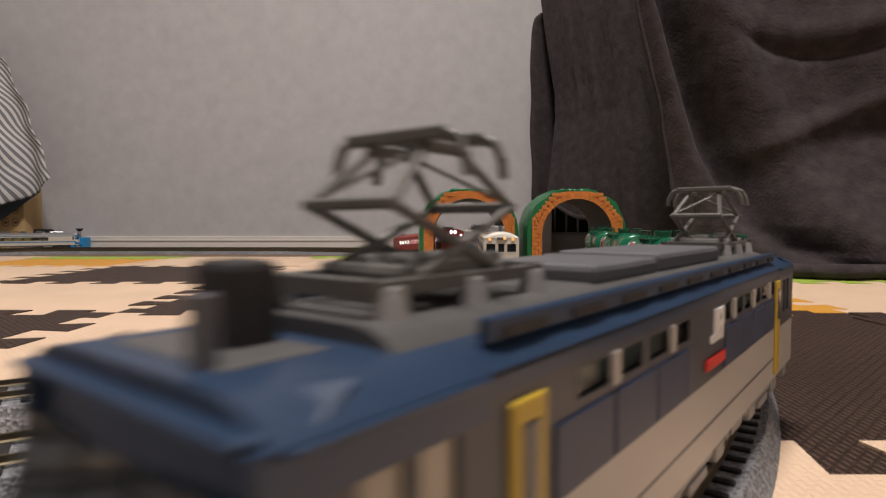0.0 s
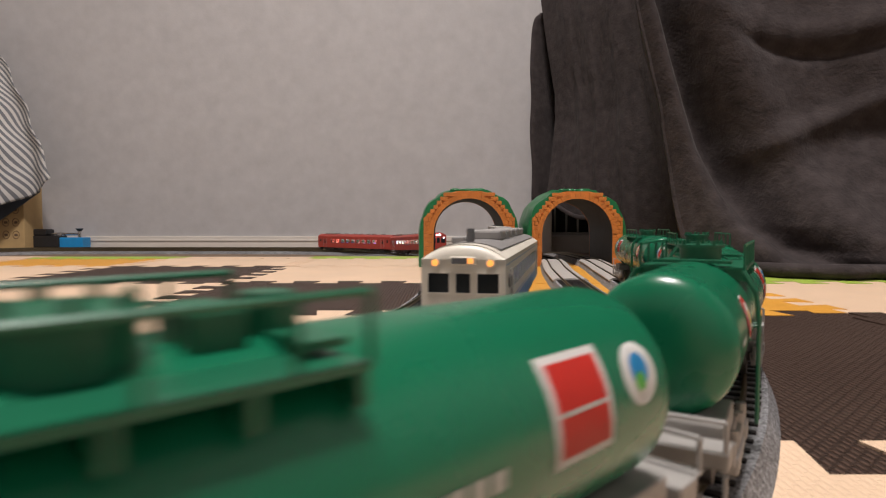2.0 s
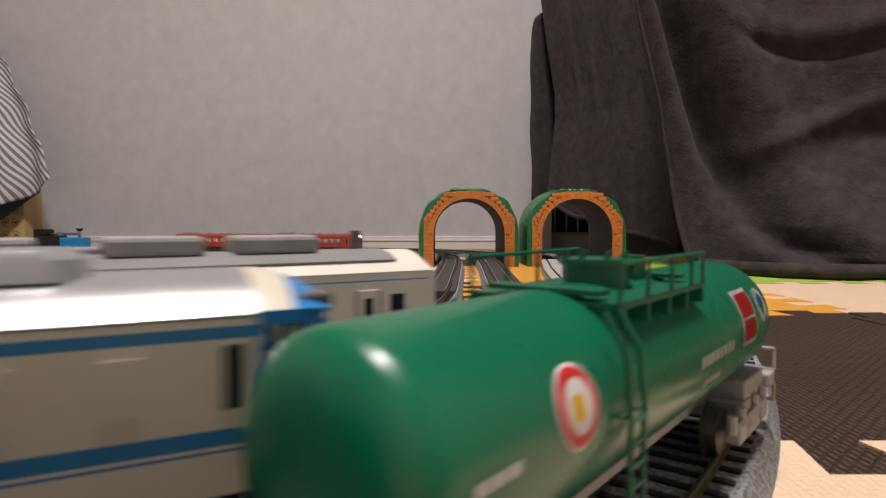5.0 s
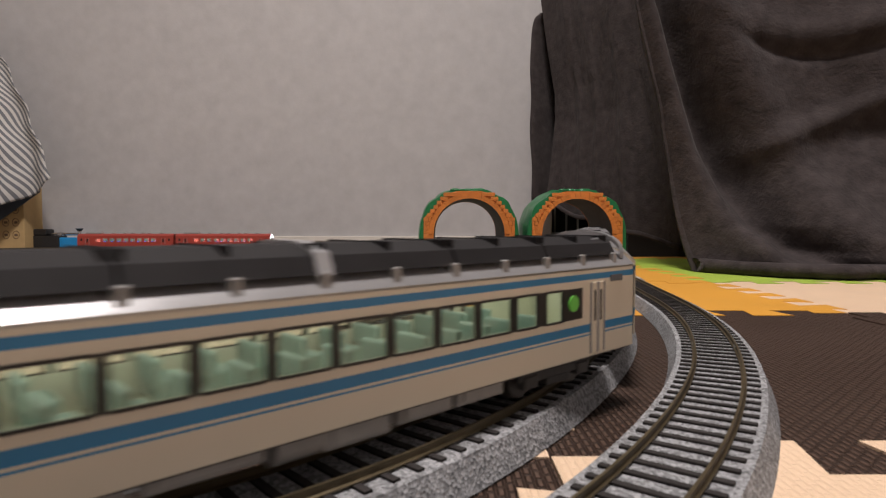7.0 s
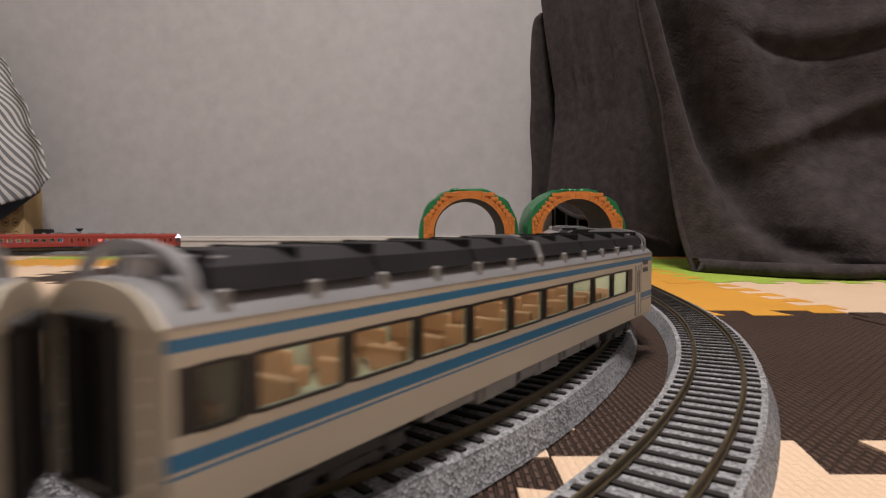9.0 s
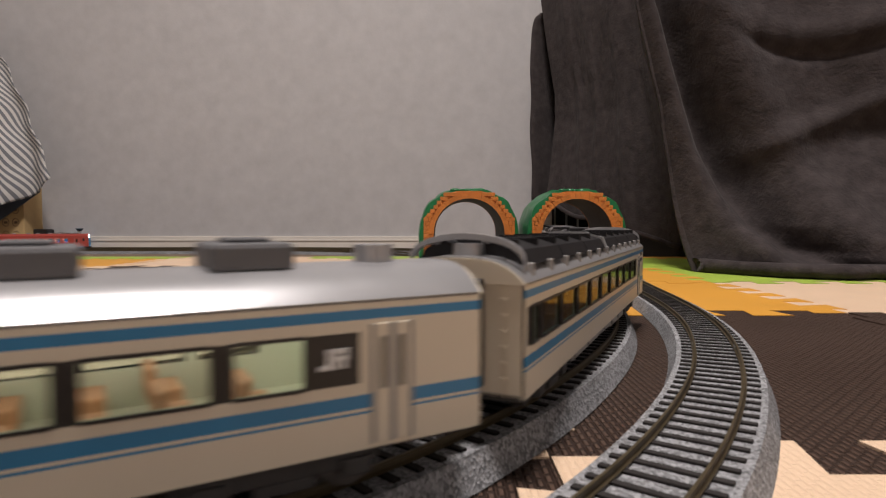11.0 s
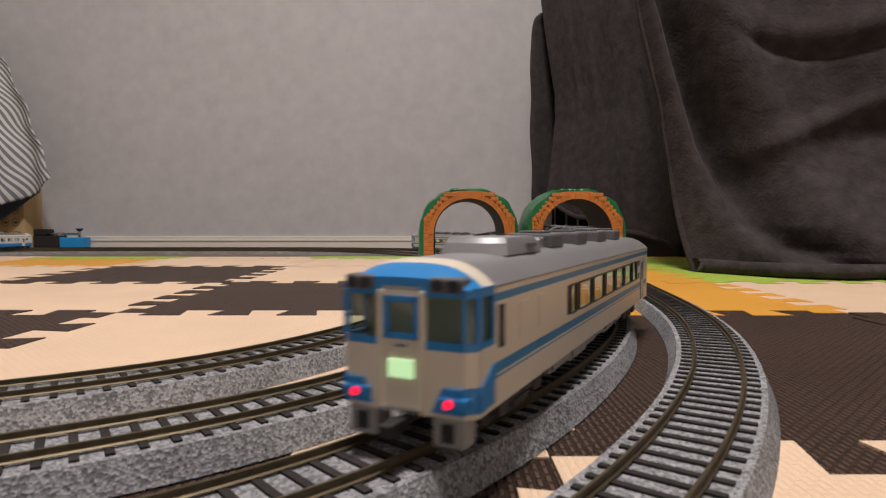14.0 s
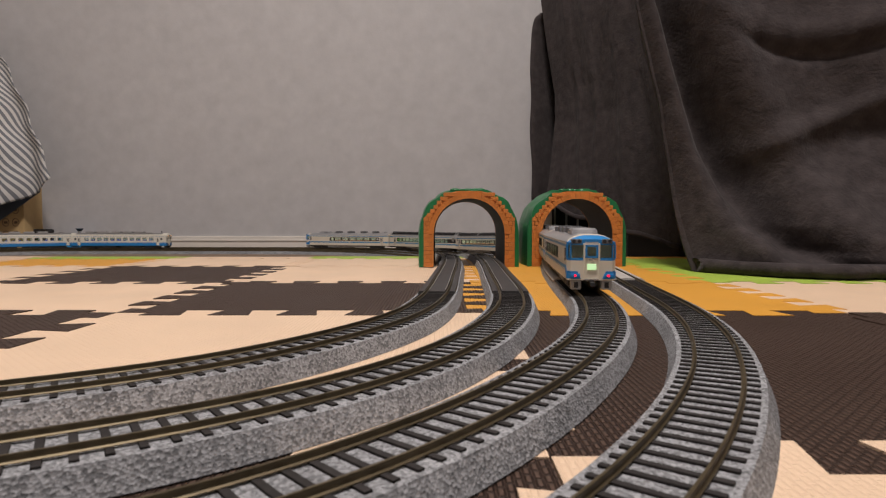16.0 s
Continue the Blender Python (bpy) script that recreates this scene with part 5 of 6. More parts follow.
        part("destination_glow", box(min(X1 + s * 0.0034, X1 + s * 0.0038), max(X1 + s * 0.0034, X1 + s * 0.0038), 0.0022, 0.0046, 0.0370, 0.0391), M_LAMP_WARM, bx)
        for sy in (-1, 1):
            lh = part("head_lamp", rod((X1 + s * 0.0010, sy * 0.0118, 0.0372), (X1 + s * 0.0036, sy * 0.0118, 0.0372), 0.0019, 14), M_IVORY, root, smooth=40)
            disc("lamp_lens", lh, M_LAMP_WARM, (X1 + s * 0.0037, sy * 0.0118, 0.0372), (1, 0, 0), 0.0014)
            tl = part("tail_lamp", rod((X1 + s * 0.0018, sy * 0.0135, 0.0172), (X1 + s * 0.0030, sy * 0.0135, 0.0172), 0.0017, 12), M_UNDER, root, smooth=40)
            disc("tail_lens", tl, M_LENS, (X1 + s * 0.0031, sy * 0.0135, 0.0172), (1, 0, 0), 0.0011)
            part("plow", box(min(X1 - s * 0.006, X1), max(X1 - s * 0.006, X1), sy * 0.010 - 0.0042, sy * 0.010 + 0.0042, 0.0030, 0.0100, 0.0006), M_UNDER_DARK, root)
        rl = rod((X1 + s * 0.0030, -0.0125, 0.0135), (X1 + s * 0.0030, -0.0045, 0.0125), 0.0004, 5)
        rl = rod((X1 + s * 0.0030, 0.0125, 0.0135), (X1 + s * 0.0030, 0.0045, 0.0125), 0.0004, 5, rl)
        part("hand_rail", rl, M_CHROME, root)
        part("horn", rod((s * 0.1130, 0, 0.0448), (s * 0.1130, 0, 0.0515), 0.0018, 10), M_UNIT_DARK, root)
    return root


# ---- vermilion railcars
def red_car(name, label, cab):
    L, W = 0.258, 0.0362
    root = thing(name, label, "model train car", "vermilion railcar pair")
    n = 9
    wins = [(-0.082 + i * 0.0185, -0.082 + i * 0.0185 + 0.0125) for i in range(n)]
    side_walls(root, L, W, [(0.0100, 0.0228, 0), (0.0318, 0.0388, 0)], 0.0228, 0.0318, wins, 0, [M_RED_BODY])
    panes(root, W, wins, 0.0228, 0.0318, M_GLASS)
    for sy in (-1, 1):
        y = sy * (W / 2 + 0.0001)
        for w0, w1 in wins:
            rim = None
            for q in ((w0 - 0.0004, w0 + 0.0004, 0.0228, 0.0318), (w1 - 0.0004, w1 + 0.0004, 0.0228, 0.0318), (w0, w1, 0.0226, 0.0232), (w0, w1, 0.0314, 0.0320)):
                rim = box(q[0], q[1], y - 0.0002, y + 0.0002, q[2], q[3], 0, rim)
            part("window_frame", rim, M_CHROME, root)
    roof(root, L, W, 0.0388, 0.0060, M_RED_BODY, label="dull red roof")
    interior(root, L, W, 0.0150, 0.0372, M_INTERIOR, M_CABIN_COOL, True)
    seats(root, -0.082, 0.082, 9, W, 0.0140, M_SEAT_BLUE, 0.0090)
    part("floor_pan", box(-L / 2, L / 2, -W / 2 + 0.0012, W / 2 - 0.0012, 0.0092, 0.0108), M_UNDER_DARK, root)
    for x in (-0.0875, 0.0875):
        wheelset_bogie(root, x)
    underfloor(root, [(-0.062, -0.006), (0.004, 0.062)], W, M_UNDER_DARK)
    for sgn in (-1, 1):
        x = sgn * L / 2
        coupler(root, x, sgn)
        for sy in (-1, 1):
            door(root, sgn * 0.1020, sy, W, 0.0090, 0.0108, 0.0335, M_RED_BODY)
            part("small_window", box(sgn * 0.1180 - 0.0024, sgn * 0.1180 + 0.0024, sy * W / 2 - 0.0002, sy * W / 2 + 0.0003, 0.0250, 0.0318, 0.0002), M_GLASS_DARK, root)
        part("end_wall", box(min(x, x - sgn * 0.0012), max(x, x - sgn * 0.0012), -W / 2 + 0.0011, W / 2 - 0.0011, 0.0100, 0.0388), M_RED_BODY, root)
        if cab != sgn:
            gangway(root, x, sgn, M_RED_BODY)
    for c in (-0.090, -0.058, -0.040, -0.012, 0.008, 0.040):
        part("roof_vent", box(c - 0.0040, c + 0.0040, -0.0045, 0.0045, 0.0444, 0.0472, 0.0009), M_UNIT_GREY, root)
    part("roof_tank", box(0.070, 0.112, -0.0075, 0.0075, 0.0440, 0.0484, 0.0013), M_UNIT_GREY, root, "grey roof water tank")
    if cab:
        s = cab
        X1 = s * L / 2
        for q in ((-0.0158, -0.0060), (-0.0032, 0.0032), (0.0060, 0.0158)):
            part("cab_window", box(min(X1, X1 + s * 0.0004), max(X1, X1 + s * 0.0004), q[0], q[1], 0.0235, 0.0335, 0.0002), M_GLASS_DARK, root)
        lh = part("lamp_housing", box(min(X1 - s * 0.004, X1 + s * 0.0012), max(X1 - s * 0.004, X1 + s * 0.0012), -0.0062, 0.0062, 0.0375, 0.0418, 0.0010), M_RED_BODY, root)
        for o in (-0.0032, 0.0032):
            disc("head_lamp", lh, M_LAMP_WHITE, (X1 + s * 0.0014, o, 0.0396), (1, 0, 0), 0.0020)
        for sy in (-1, 1):
            disc("marker_lamp", root, M_LAMP_WHITE, (X1 + s * 0.0006, sy * 0.0125, 0.0345), (1, 0, 0), 0.0009)
            part("plow", box(min(X1 - s * 0.006, X1), max(X1 - s * 0.006, X1), sy * 0.010 - 0.0042, sy * 0.010 + 0.0042, 0.0030, 0.0100, 0.0006), M_UNDER_DARK, root)
    return root


# ---- tank wagons
def tank_car():
    root = thing("tank_wagon", "glossy green tank wagon with roof walkway", "model tank wagon", "tank wagons of the freight train")
    R, ZC, HL = 0.0153, 0.0284, 0.0715
    rings = []
    prof = [(-HL, 0.0)] + [(-HL + 0.0056 * (1 - math.cos(a)), R * math.sin(a) ** 0.55) for a in np.linspace(0.12, math.pi / 2, 11)]
    prof += [(x, R) for x in np.linspace(-HL + 0.014, HL - 0.014, 9)]
    prof += [(-x, r) for x, r in prof[:12][::-1]]
    for x, r in prof:
        r = max(r, 0.0004)
        rings.append([(x, r * math.cos(a), ZC + r * math.sin(a)) for a in np.linspace(0, 2 * math.pi, 56, endpoint=False)])
    bm = loft(rings, closed_ring=True, caps=True)
    bmesh.ops.recalc_face_normals(bm, faces=bm.faces)
    part("tank", bm, M_TANK, root, "smooth glossy green tank", smooth=50)
    # frame
    fr = box(-0.079, 0.079, -0.0045, 0.0045, 0.0090, 0.0125, 0.0004)
    for x in (-0.062, 0.062):
        fr = box(x - 0.010, x + 0.010, -0.0130, 0.0130, 0.0090, 0.0150, 0.0006, fr)
    for sgn in (-1, 1):
        fr = box(min(sgn * 0.0735, sgn * 0.0800), max(sgn * 0.0735, sgn * 0.0800), -0.0145, 0.0145, 0.0090, 0.0128, 0.0005, fr)
    part("frame", fr, M_UNDER, root, "pale grey underframe")
    for sgn in (-1, 1):
        x = sgn * 0.0800
        dk = box(min(x, x + sgn * 0.0022), max(x, x + sgn * 0.0022), -0.0145, 0.0145, 0.0126, 0.0130)
        part("end_deck", dk, M_UNDER, root)
        rl = tube([(x + sgn * 0.0018, -0.0140, 0.0090), (x + sgn * 0.0018, -0.0140, 0.0040), (x + sgn * 0.0018, -0.0050, 0.0040)], 0.0005, 6)
        rl = tube([(x + sgn * 0.0018, 0.0140, 0.0090), (x + sgn * 0.0018, 0.0140, 0.0040), (x + sgn * 0.0018, 0.0050, 0.0040)], 0.0005, 6, rl)
        rl = tube([(x + sgn * 0.0015, -0.0140, 0.0128), (x + sgn * 0.0015, -0.0140, 0.0185), (x + sgn * 0.0015, 0.0140, 0.0185), (x + sgn * 0.0015, 0.0140, 0.0128)], 0.0005, 6, rl)
        rl = tube([(x + sgn * 0.0015, 0.0, 0.0128), (x + sgn * 0.0015, 0.0, 0.0185)], 0.0005, 6, rl)
        part("end_rail", rl, M_UNDER, root, "grey end handrails and steps")
        coupler(root, x, sgn)
        wheelset_bogie(root, sgn * 0.0525, M_UNDER, 0.0135, 0.030, 0.0112)
    # roof walkway, railings, manhole
    for sy in (-1, 1):
        wk = None
        wk = box(-0.026, 0.014, sy * 0.0098 - 0.0036, sy * 0.0098 + 0.0036, ZC + R - 0.0020, ZC + R - 0.0012, 0.0, wk)
        for x in np.linspace(-0.025, 0.013, 5):
            wk = box(x - 0.0005, x + 0.0005, sy * 0.0098 - 0.0036, sy * 0.0098 + 0.0036, ZC + R - 0.0048, ZC + R - 0.0020, 0.0, wk)
        part("walkway", wk, M_TANK_DARK, root, "green roof walkway")
    for x0 in (-0.026, 0.010):
        part("cross_step", box(x0, x0 + 0.004, -0.0098, 0.0098, ZC + R - 0.0004, ZC + R + 0.0004), M_TANK_DARK, root)
    for sy in (-1, 1):
        rl = None
        y = sy * 0.0130
        zt = ZC + R + 0.0046
        rl = tube([(-0.026, y, ZC + R - 0.0016), (-0.026, y, zt), (0.014, y, zt), (0.014, y, ZC + R - 0.0016)], 0.00038, 5, rl)
        for x in (-0.015, -0.004, 0.007):
            rl = rod((x, y, ZC + R - 0.0016), (x, y, zt), 0.00038, 5, rl)
        part("railing", rl, M_TANK_DARK, root, "thin green railings")
    mh = rod((-0.006, 0, ZC + R - 0.001), (-0.006, 0, ZC + R + 0.0030), 0.0058, 20)
    mh = rod((-0.006, 0, ZC + R + 0.0030), (-0.006, 0, ZC + R + 0.0040), 0.0066, 20, mh)
    mh_part = part("manhole", mh, M_TANK_DARK, root, "bolted round manhole", smooth=40)
    for a in np.linspace(0, 2 * math.pi, 8, endpoint=False):
        bolt = rod((-0.006 + 0.0056 * math.cos(a), 0.0056 * math.sin(a), ZC + R + 0.0036), (-0.006 + 0.0056 * math.cos(a), 0.0056 * math.sin(a), ZC + R + 0.0052), 0.0006, 6)
        part("bolt", bolt, M_TANK_DARK, mh_part)
    vl = box(0.0025, 0.008, -0.004, 0.004, ZC + R - 0.001, ZC + R + 0.0032, 0.0006)
    vl = rod((0.0115, 0, ZC + R - 0.001), (0.0115, 0, ZC + R + 0.0038), 0.0026, 12, vl)
    part("valve_cover", vl, M_TANK_DARK, root)
    for sy in (-1, 1):
        ld = None
        stile = [(0.0128, ZC + R - 0.0018), (R + 0.0006, ZC + R - 0.0068), (R + 0.0014, ZC + 0.0010), (R + 0.0014, 0.0040)]
        for dx in (-0.0024, 0.0024):
            ld = tube([(-0.0285 + dx, sy * y, z) for y, z in stile], 0.00045, 6, ld)
        for z in np.arange(0.0065, ZC + 0.002, 0.0030):
            ld = rod((-0.0309, sy * (R + 0.0014), z), (-0.0261, sy * (R + 0.0014), z), 0.00035, 5, ld)
        for x in (-0.0309, -0.0261):
            ld = rod((x, sy * (R - 0.0010), ZC), (x, sy * (R + 0.0014), ZC), 0.0004, 5, ld)
        part("ladder", ld, M_TANK_DARK, root, "thin green side ladder")

        def decal(name, x0, x1, a0, a1, material, off, label="", rad=None):
            """A patch that follows the tank's curve; round where rad is given."""
            bm2 = bmesh.new()
            if rad is None:
                rings2 = []
                for a in np.linspace(a0, a1, 8):
                    rr = R + off
                    rings2.append([(x, sy * rr * math.cos(a), ZC + rr * math.sin(a)) for x in (x0, x1)])
                loft(rings2, bm2)
            else:
                rings2 = []
                for k in np.linspace(rad * 0.02, rad, 5):
                    rr = R + off
                    rings2.append([(x0 + k * math.cos(b), sy * rr * math.cos(a0 + k * math.sin(b) / R), ZC + rr * math.sin(a0 + k * math.sin(b) / R)) for b in np.linspace(0, 2 * math.pi, 28, endpoint=False)])
                loft(rings2, bm2, closed_ring=True)
            bmesh.ops.solidify(bm2, geom=bm2.faces[:], thickness=0.00008)
            return part(name, bm2, material, root, label, smooth=60)

        def deg(q):
            return math.radians(q)

        decal("red_label", 0.0380, 0.0508, deg(-8), deg(40), M_SIGN_WHITE, 0.00018, "white-bordered red hazard label")
        decal("red_label_field", 0.0391, 0.0497, deg(15), deg(36), M_SIGN_RED, 0.00030)
        decal("red_label_field", 0.0391, 0.0497, deg(-4), deg(13), M_SIGN_RED, 0.00030)
        decal("red_label_line", 0.0402, 0.0486, deg(13), deg(15), M_PALE_TEXT, 0.00034)
        decal("globe_plate", 0.0590, 0, deg(20), 0, M_SIGN_WHITE, 0.00018, "round white plate", 0.0043)
        decal("globe", 0.0590, 0, deg(22), 0, M_SIGN_BLUE, 0.00030, "", 0.0022)
        decal("globe_land", 0.0584, 0, deg(16), 0, M_SIGN_GREEN, 0.00042, "", 0.0012)
        decal("emblem_plate", -0.0425, 0, deg(15), 0, M_SIGN_WHITE, 0.00018, "round white and red emblem", 0.0052)
        decal("emblem_ring", -0.0425, 0, deg(15), 0, M_SIGN_RED, 0.00028, "", 0.0048)
        decal("emblem_field", -0.0425, 0, deg(15), 0, M_SIGN_WHITE, 0.00038, "", 0.0033)
        decal("emblem_mark", -0.0445, -0.0417, deg(9), deg(20), M_SIGN_YELLOW, 0.00048)
        for i in range(8):
            decal("print_bar", 0.006 + i * 0.0030, 0.0082 + i * 0.0030, deg(-4), deg(4), M_PALE_TEXT, 0.00018)
        for i in range(4):
            decal("print_bar", 0.010 + i * 0.0030, 0.0122 + i * 0.0030, deg(-20), deg(-14), M_PALE_TEXT, 0.00018)
        for i in range(3):
            decal("print_bar", -0.0640 + i * 0.0028, -0.0617 + i * 0.0028, deg(2), deg(7), M_PALE_TEXT, 0.00018)
    return root


# ---- electric locomotive
def pantograph(root, x, s):
    """A raised pantograph with crossed lower arms, wide knees and a two-bar head with drooping horns."""
    z0, z1, zt = 0.0462, 0.0542, 0.0622
    bm = None
    for sy in (-1, 1):
        bm = box(x - 0.0150, x + 0.0150, sy * 0.0074 - 0.0009, sy * 0.0074 + 0.0009, z0 - 0.0009, z0 + 0.0006, 0, bm)
        for d in (-1, 1):
            bm = rod((x - d * 0.0070, sy * 0.0066, z0 + 0.0006), (x + d * 0.0108, sy * 0.0062, z1), 0.00075, 6, bm, 0, 0.0006)
            bm = rod((x + d * 0.0108, sy * 0.0062, z1), (x + d * 0.0030, sy * 0.0040, zt - 0.0016), 0.0006, 6, bm)
    for d in (-1, 1):
        bm = rod((x + d * 0.0108, -0.0066, z1), (x + d * 0.0108, 0.0066, z1), 0.0007, 6, bm)
        bm = rod((x - d * 0.0070, -0.0080, z0 + 0.0006), (x - d * 0.0070, 0.0080, z0 + 0.0006), 0.0010, 8, bm)
        bm = rod((x + d * 0.0108, -d * 0.0070, z1), (x + d * 0.0030, d * 0.0040, zt - 0.0016), 0.00035, 5, bm)
        bm = box(x + d * 0.0150 - 0.0010, x + d * 0.0150 + 0.0010, -0.0078, 0.0078, z0 - 0.0010, z0 + 0.0008, 0, bm)
        bm = box(x + d * 0.0034 - 0.0010, x + d * 0.0034 + 0.0010, -0.0074, 0.0074, zt - 0.0010, zt + 0.0004, 0.0003, bm)
        for sy in (-1, 1):
            bm = tube([(x + d * 0.0034, sy * 0.0072, zt - 0.0003), (x + d * 0.0034, sy * 0.0088, zt - 0.0011), (x + d * 0.0034, sy * 0.0097, zt - 0.0030), (x + d * 0.0034, sy * 0.0100, zt - 0.0050)], 0.00065, 6, bm)
    for sy in (-1, 1):
        bm = rod((x - 0.0034, sy * 0.0040, zt - 0.0014), (x + 0.0034, sy * 0.0040, zt - 0.0014), 0.0008, 6, bm)
        bm = rod((x - 0.0120, sy * 0.0030, z0 + 0.0010), (x + 0.0060, sy * 0.0030, z0 + 0.0010), 0.0014, 10, bm)
    bm = box(x - 0.0040, x + 0.0040, -0.0066, 0.0066, z0 - 0.0012, z0 + 0.0018, 0.0004, bm)
    p = part("pantograph", bm, M_PANTO, root, "raised grey pantograph with crossed arms")
    for dx in (-0.0130, 0.0, 0.0130):
        for sy in (-1, 1):
            part("insulator", rod((x + dx, sy * 0.0082, 0.0430), (x + dx, sy * 0.0082, 0.0462), 0.0019, 10, None, 0, 0.0013), M_UNIT_GREY, p, smooth=30)
    return p


def locomotive():
    L, W = 0.200, 0.0362
    root = thing("electric_locomotive", "navy and grey electric locomotive with raised pantographs", "model locomotive")
    wins = [(-0.0640, -0.0465), (-0.0445, -0.0265), (-0.0245, -0.0065), (0.0155, 0.0345), (0.0375, 0.0570)]
    side_walls(root, L, W, [(0.0100, 0.0146, 2), (0.0146, 0.0152, 1), (0.0152, 0.0224, 2), (0.0224, 0.0320, 1), (0.0354, 0.0364, 1), (0.0364, 0.0384, 0)], 0.0320, 0.0354, wins, 1, [M_NAVY, M_LOCO_SIDE, M_LOCO_GREY], x_lo=-0.0740, x_hi=0.0740)
    bm = None
    for s in (-1, 1):
        for sy in (-1, 1):
            y0, y1 = sorted((sy * (W / 2 - 0.0011), sy * W / 2))
            a, b = sorted((s * 0.0740, s * L / 2 - s * 0.0030))
            bm = box(a, b, y0, y1, 0.0100, 0.0215, 0, bm, 2)
            bm = box(a, b, y0, y1, 0.0215, 0.0250, 0, bm, 1)
            bm = box(a, b, y0, y1, 0.0345, 0.0384, 0, bm, 0)
            for q0, q1 in ((0.0740, 0.0785), (0.0832, 0.0846), (0.0893, 0.0970)):
                p0, p1 = sorted((s * q0, s * q1))
                bm = box(p0, p1, y0, y1, 0.0250, 0.0345, 0, bm, 1)
    part("cab_sides", bm, [M_NAVY, M_LOCO_SIDE, M_LOCO_GREY], root, "cab sides, dark grey over pale grey")
    for sy in (-1, 1):
        y = sy * (W / 2 + 0.0002)
        for x0, x1 in ((-0.0630, -0.0080), (0.0160, 0.0630)):
            n = int((x1 - x0) / 0.0135)
            for i in range(n):
                p, q = x0 + (x1 - x0) * i / n, x0 + (x1 - x0) * (i + 1) / n
                pn = part("side_panel", box(p + 0.0003, q - 0.0003, y - 0.0003, y + 0.0002, 0.0228, 0.0308, 0.0002), M_SLATE, root, "slate-blue filter panel")
        for w0, w1 in wins:
            w = part("window", box(w0 + 0.0004, w1 - 0.0004, sy * (W / 2 - 0.0007) - 0.0001, sy * (W / 2 - 0.0007) + 0.0001, 0.0320, 0.0354), M_GLASS, root)
            w.visible_shadow = False
            part("window_divider", box((w0 + w1) / 2 - 0.0011, (w0 + w1) / 2 + 0.0011, y - 0.0004, y + 0.0003, 0.0317, 0.0357), M_LOCO_GREY, root)
        d = part("cab_door", box(0.0682 * 1 - 0.0032, 0.0682 + 0.0032, y - 0.0003, y + 0.0004, 0.0110, 0.0352, 0.0003), M_YELLOW_DOOR, root, "mustard-yellow cab door")
        part("door_window", box(0.0682 - 0.0016, 0.0682 + 0.0016, y - 0.0004, y + 0.0006, 0.0245, 0.0330, 0.0003), M_GLASS_DARK, d)
        d = part("cab_door", box(-0.0682 - 0.0032, -0.0682 + 0.0032, y - 0.0003, y + 0.0004, 0.0110, 0.0352, 0.0003), M_YELLOW_DOOR, root, "mustard-yellow cab door")
        part("door_window", box(-0.0682 - 0.0016, -0.0682 + 0.0016, y - 0.0004, y + 0.0006, 0.0245, 0.0330, 0.0003), M_GLASS_DARK, d)
        jr_letters(root, -0.0020, y, 0.0322, 0.0060, M_SIGN_WHITE, sy)
        part("red_plate", box(-0.0072, 0.0058, y - 0.0002, y + 0.0004, 0.0246, 0.0266, 0.0002), M_SIGN_RED, root, "small red name plate")
        for s in (-1, 1):
            g = part("cab_side_window", box(min(s * 0.0785, s * 0.0893), max(s * 0.0785, s * 0.0893), sy * (W / 2 - 0.0007) - 0.0001, sy * (W / 2 - 0.0007) + 0.0001, 0.0250, 0.0345), M_CAB_BLIND, root, "pale blind behind the cab window")
    rb = None
    for sy in (-1, 1):
        rb = box(-0.070, 0.070, min(sy * 0.0130, sy * 0.0138), max(sy * 0.0130, sy * 0.0138), 0.0300, 0.0365, 0, rb)
    part("machine_room", rb, M_UNDER, root)
    roof(root, L, W, 0.0384, 0.0030, M_NAVY, x_lo=-L / 2 + 0.004, x_hi=L / 2 - 0.004, power=7, label="navy roof edge")
    roof(root, L, W * 0.74, 0.0408, 0.0026, M_LOCO_ROOF, name="roof_top", x_lo=-L / 2 + 0.019, x_hi=L / 2 - 0.019, power=9, label="grey raised roof")
    for sy in (-1, 1):
        part("roof_rail", box(-0.072, 0.072, sy * 0.0158 - 0.0008, sy * 0.0158 + 0.0008, 0.0408, 0.0436, 0.0004), M_NAVY, root, "navy roof-edge walkway")
        for x in np.linspace(-0.066, 0.066, 10):
            # Slots are not cut; black strips on the rail give their shade.
            part("rail_slot", box(x - 0.0042, x + 0.0042, sy * 0.0167 - 0.0002, sy * 0.0167 + 0.0002, 0.0412, 0.0424), M_BLACK, root)
    part("roof_hatch", box(-0.036, 0.008, -0.0105, 0.0105, 0.0428, 0.0466, 0.0010), M_UNIT_DARK, root, "long grey roof hatch")
    part("roof_hatch", box(0.0085, 0.036, -0.0105, 0.0105, 0.0428, 0.0460, 0.0010), M_UNIT_DARK, root, "dark grey roof hatch")
    for x in (-0.0645, 0.0630):
        pantograph(root, x, 1)
    for s in (-1, 1):
        X1 = s * L / 2
        part("roof_box", box(min(s * 0.084, s * 0.089), max(s * 0.084, s * 0.089), -0.003, 0.003, 0.0405, 0.0490, 0.0008), M_BLACK, root)
        part("whistle", rod((s * 0.093, 0.006, 0.0408), (s * 0.093, 0.006, 0.0470), 0.0011, 10), M_UNIT_DARK, root)
        part("marker_plate", box(min(s * 0.076, s * 0.080), max(s * 0.076, s * 0.080), -0.0135, -0.0095, 0.0428, 0.0440, 0.0004), M_YELLOW_DOOR, root)
        # face: sloped upper half, three windows, lamps
        rings = []
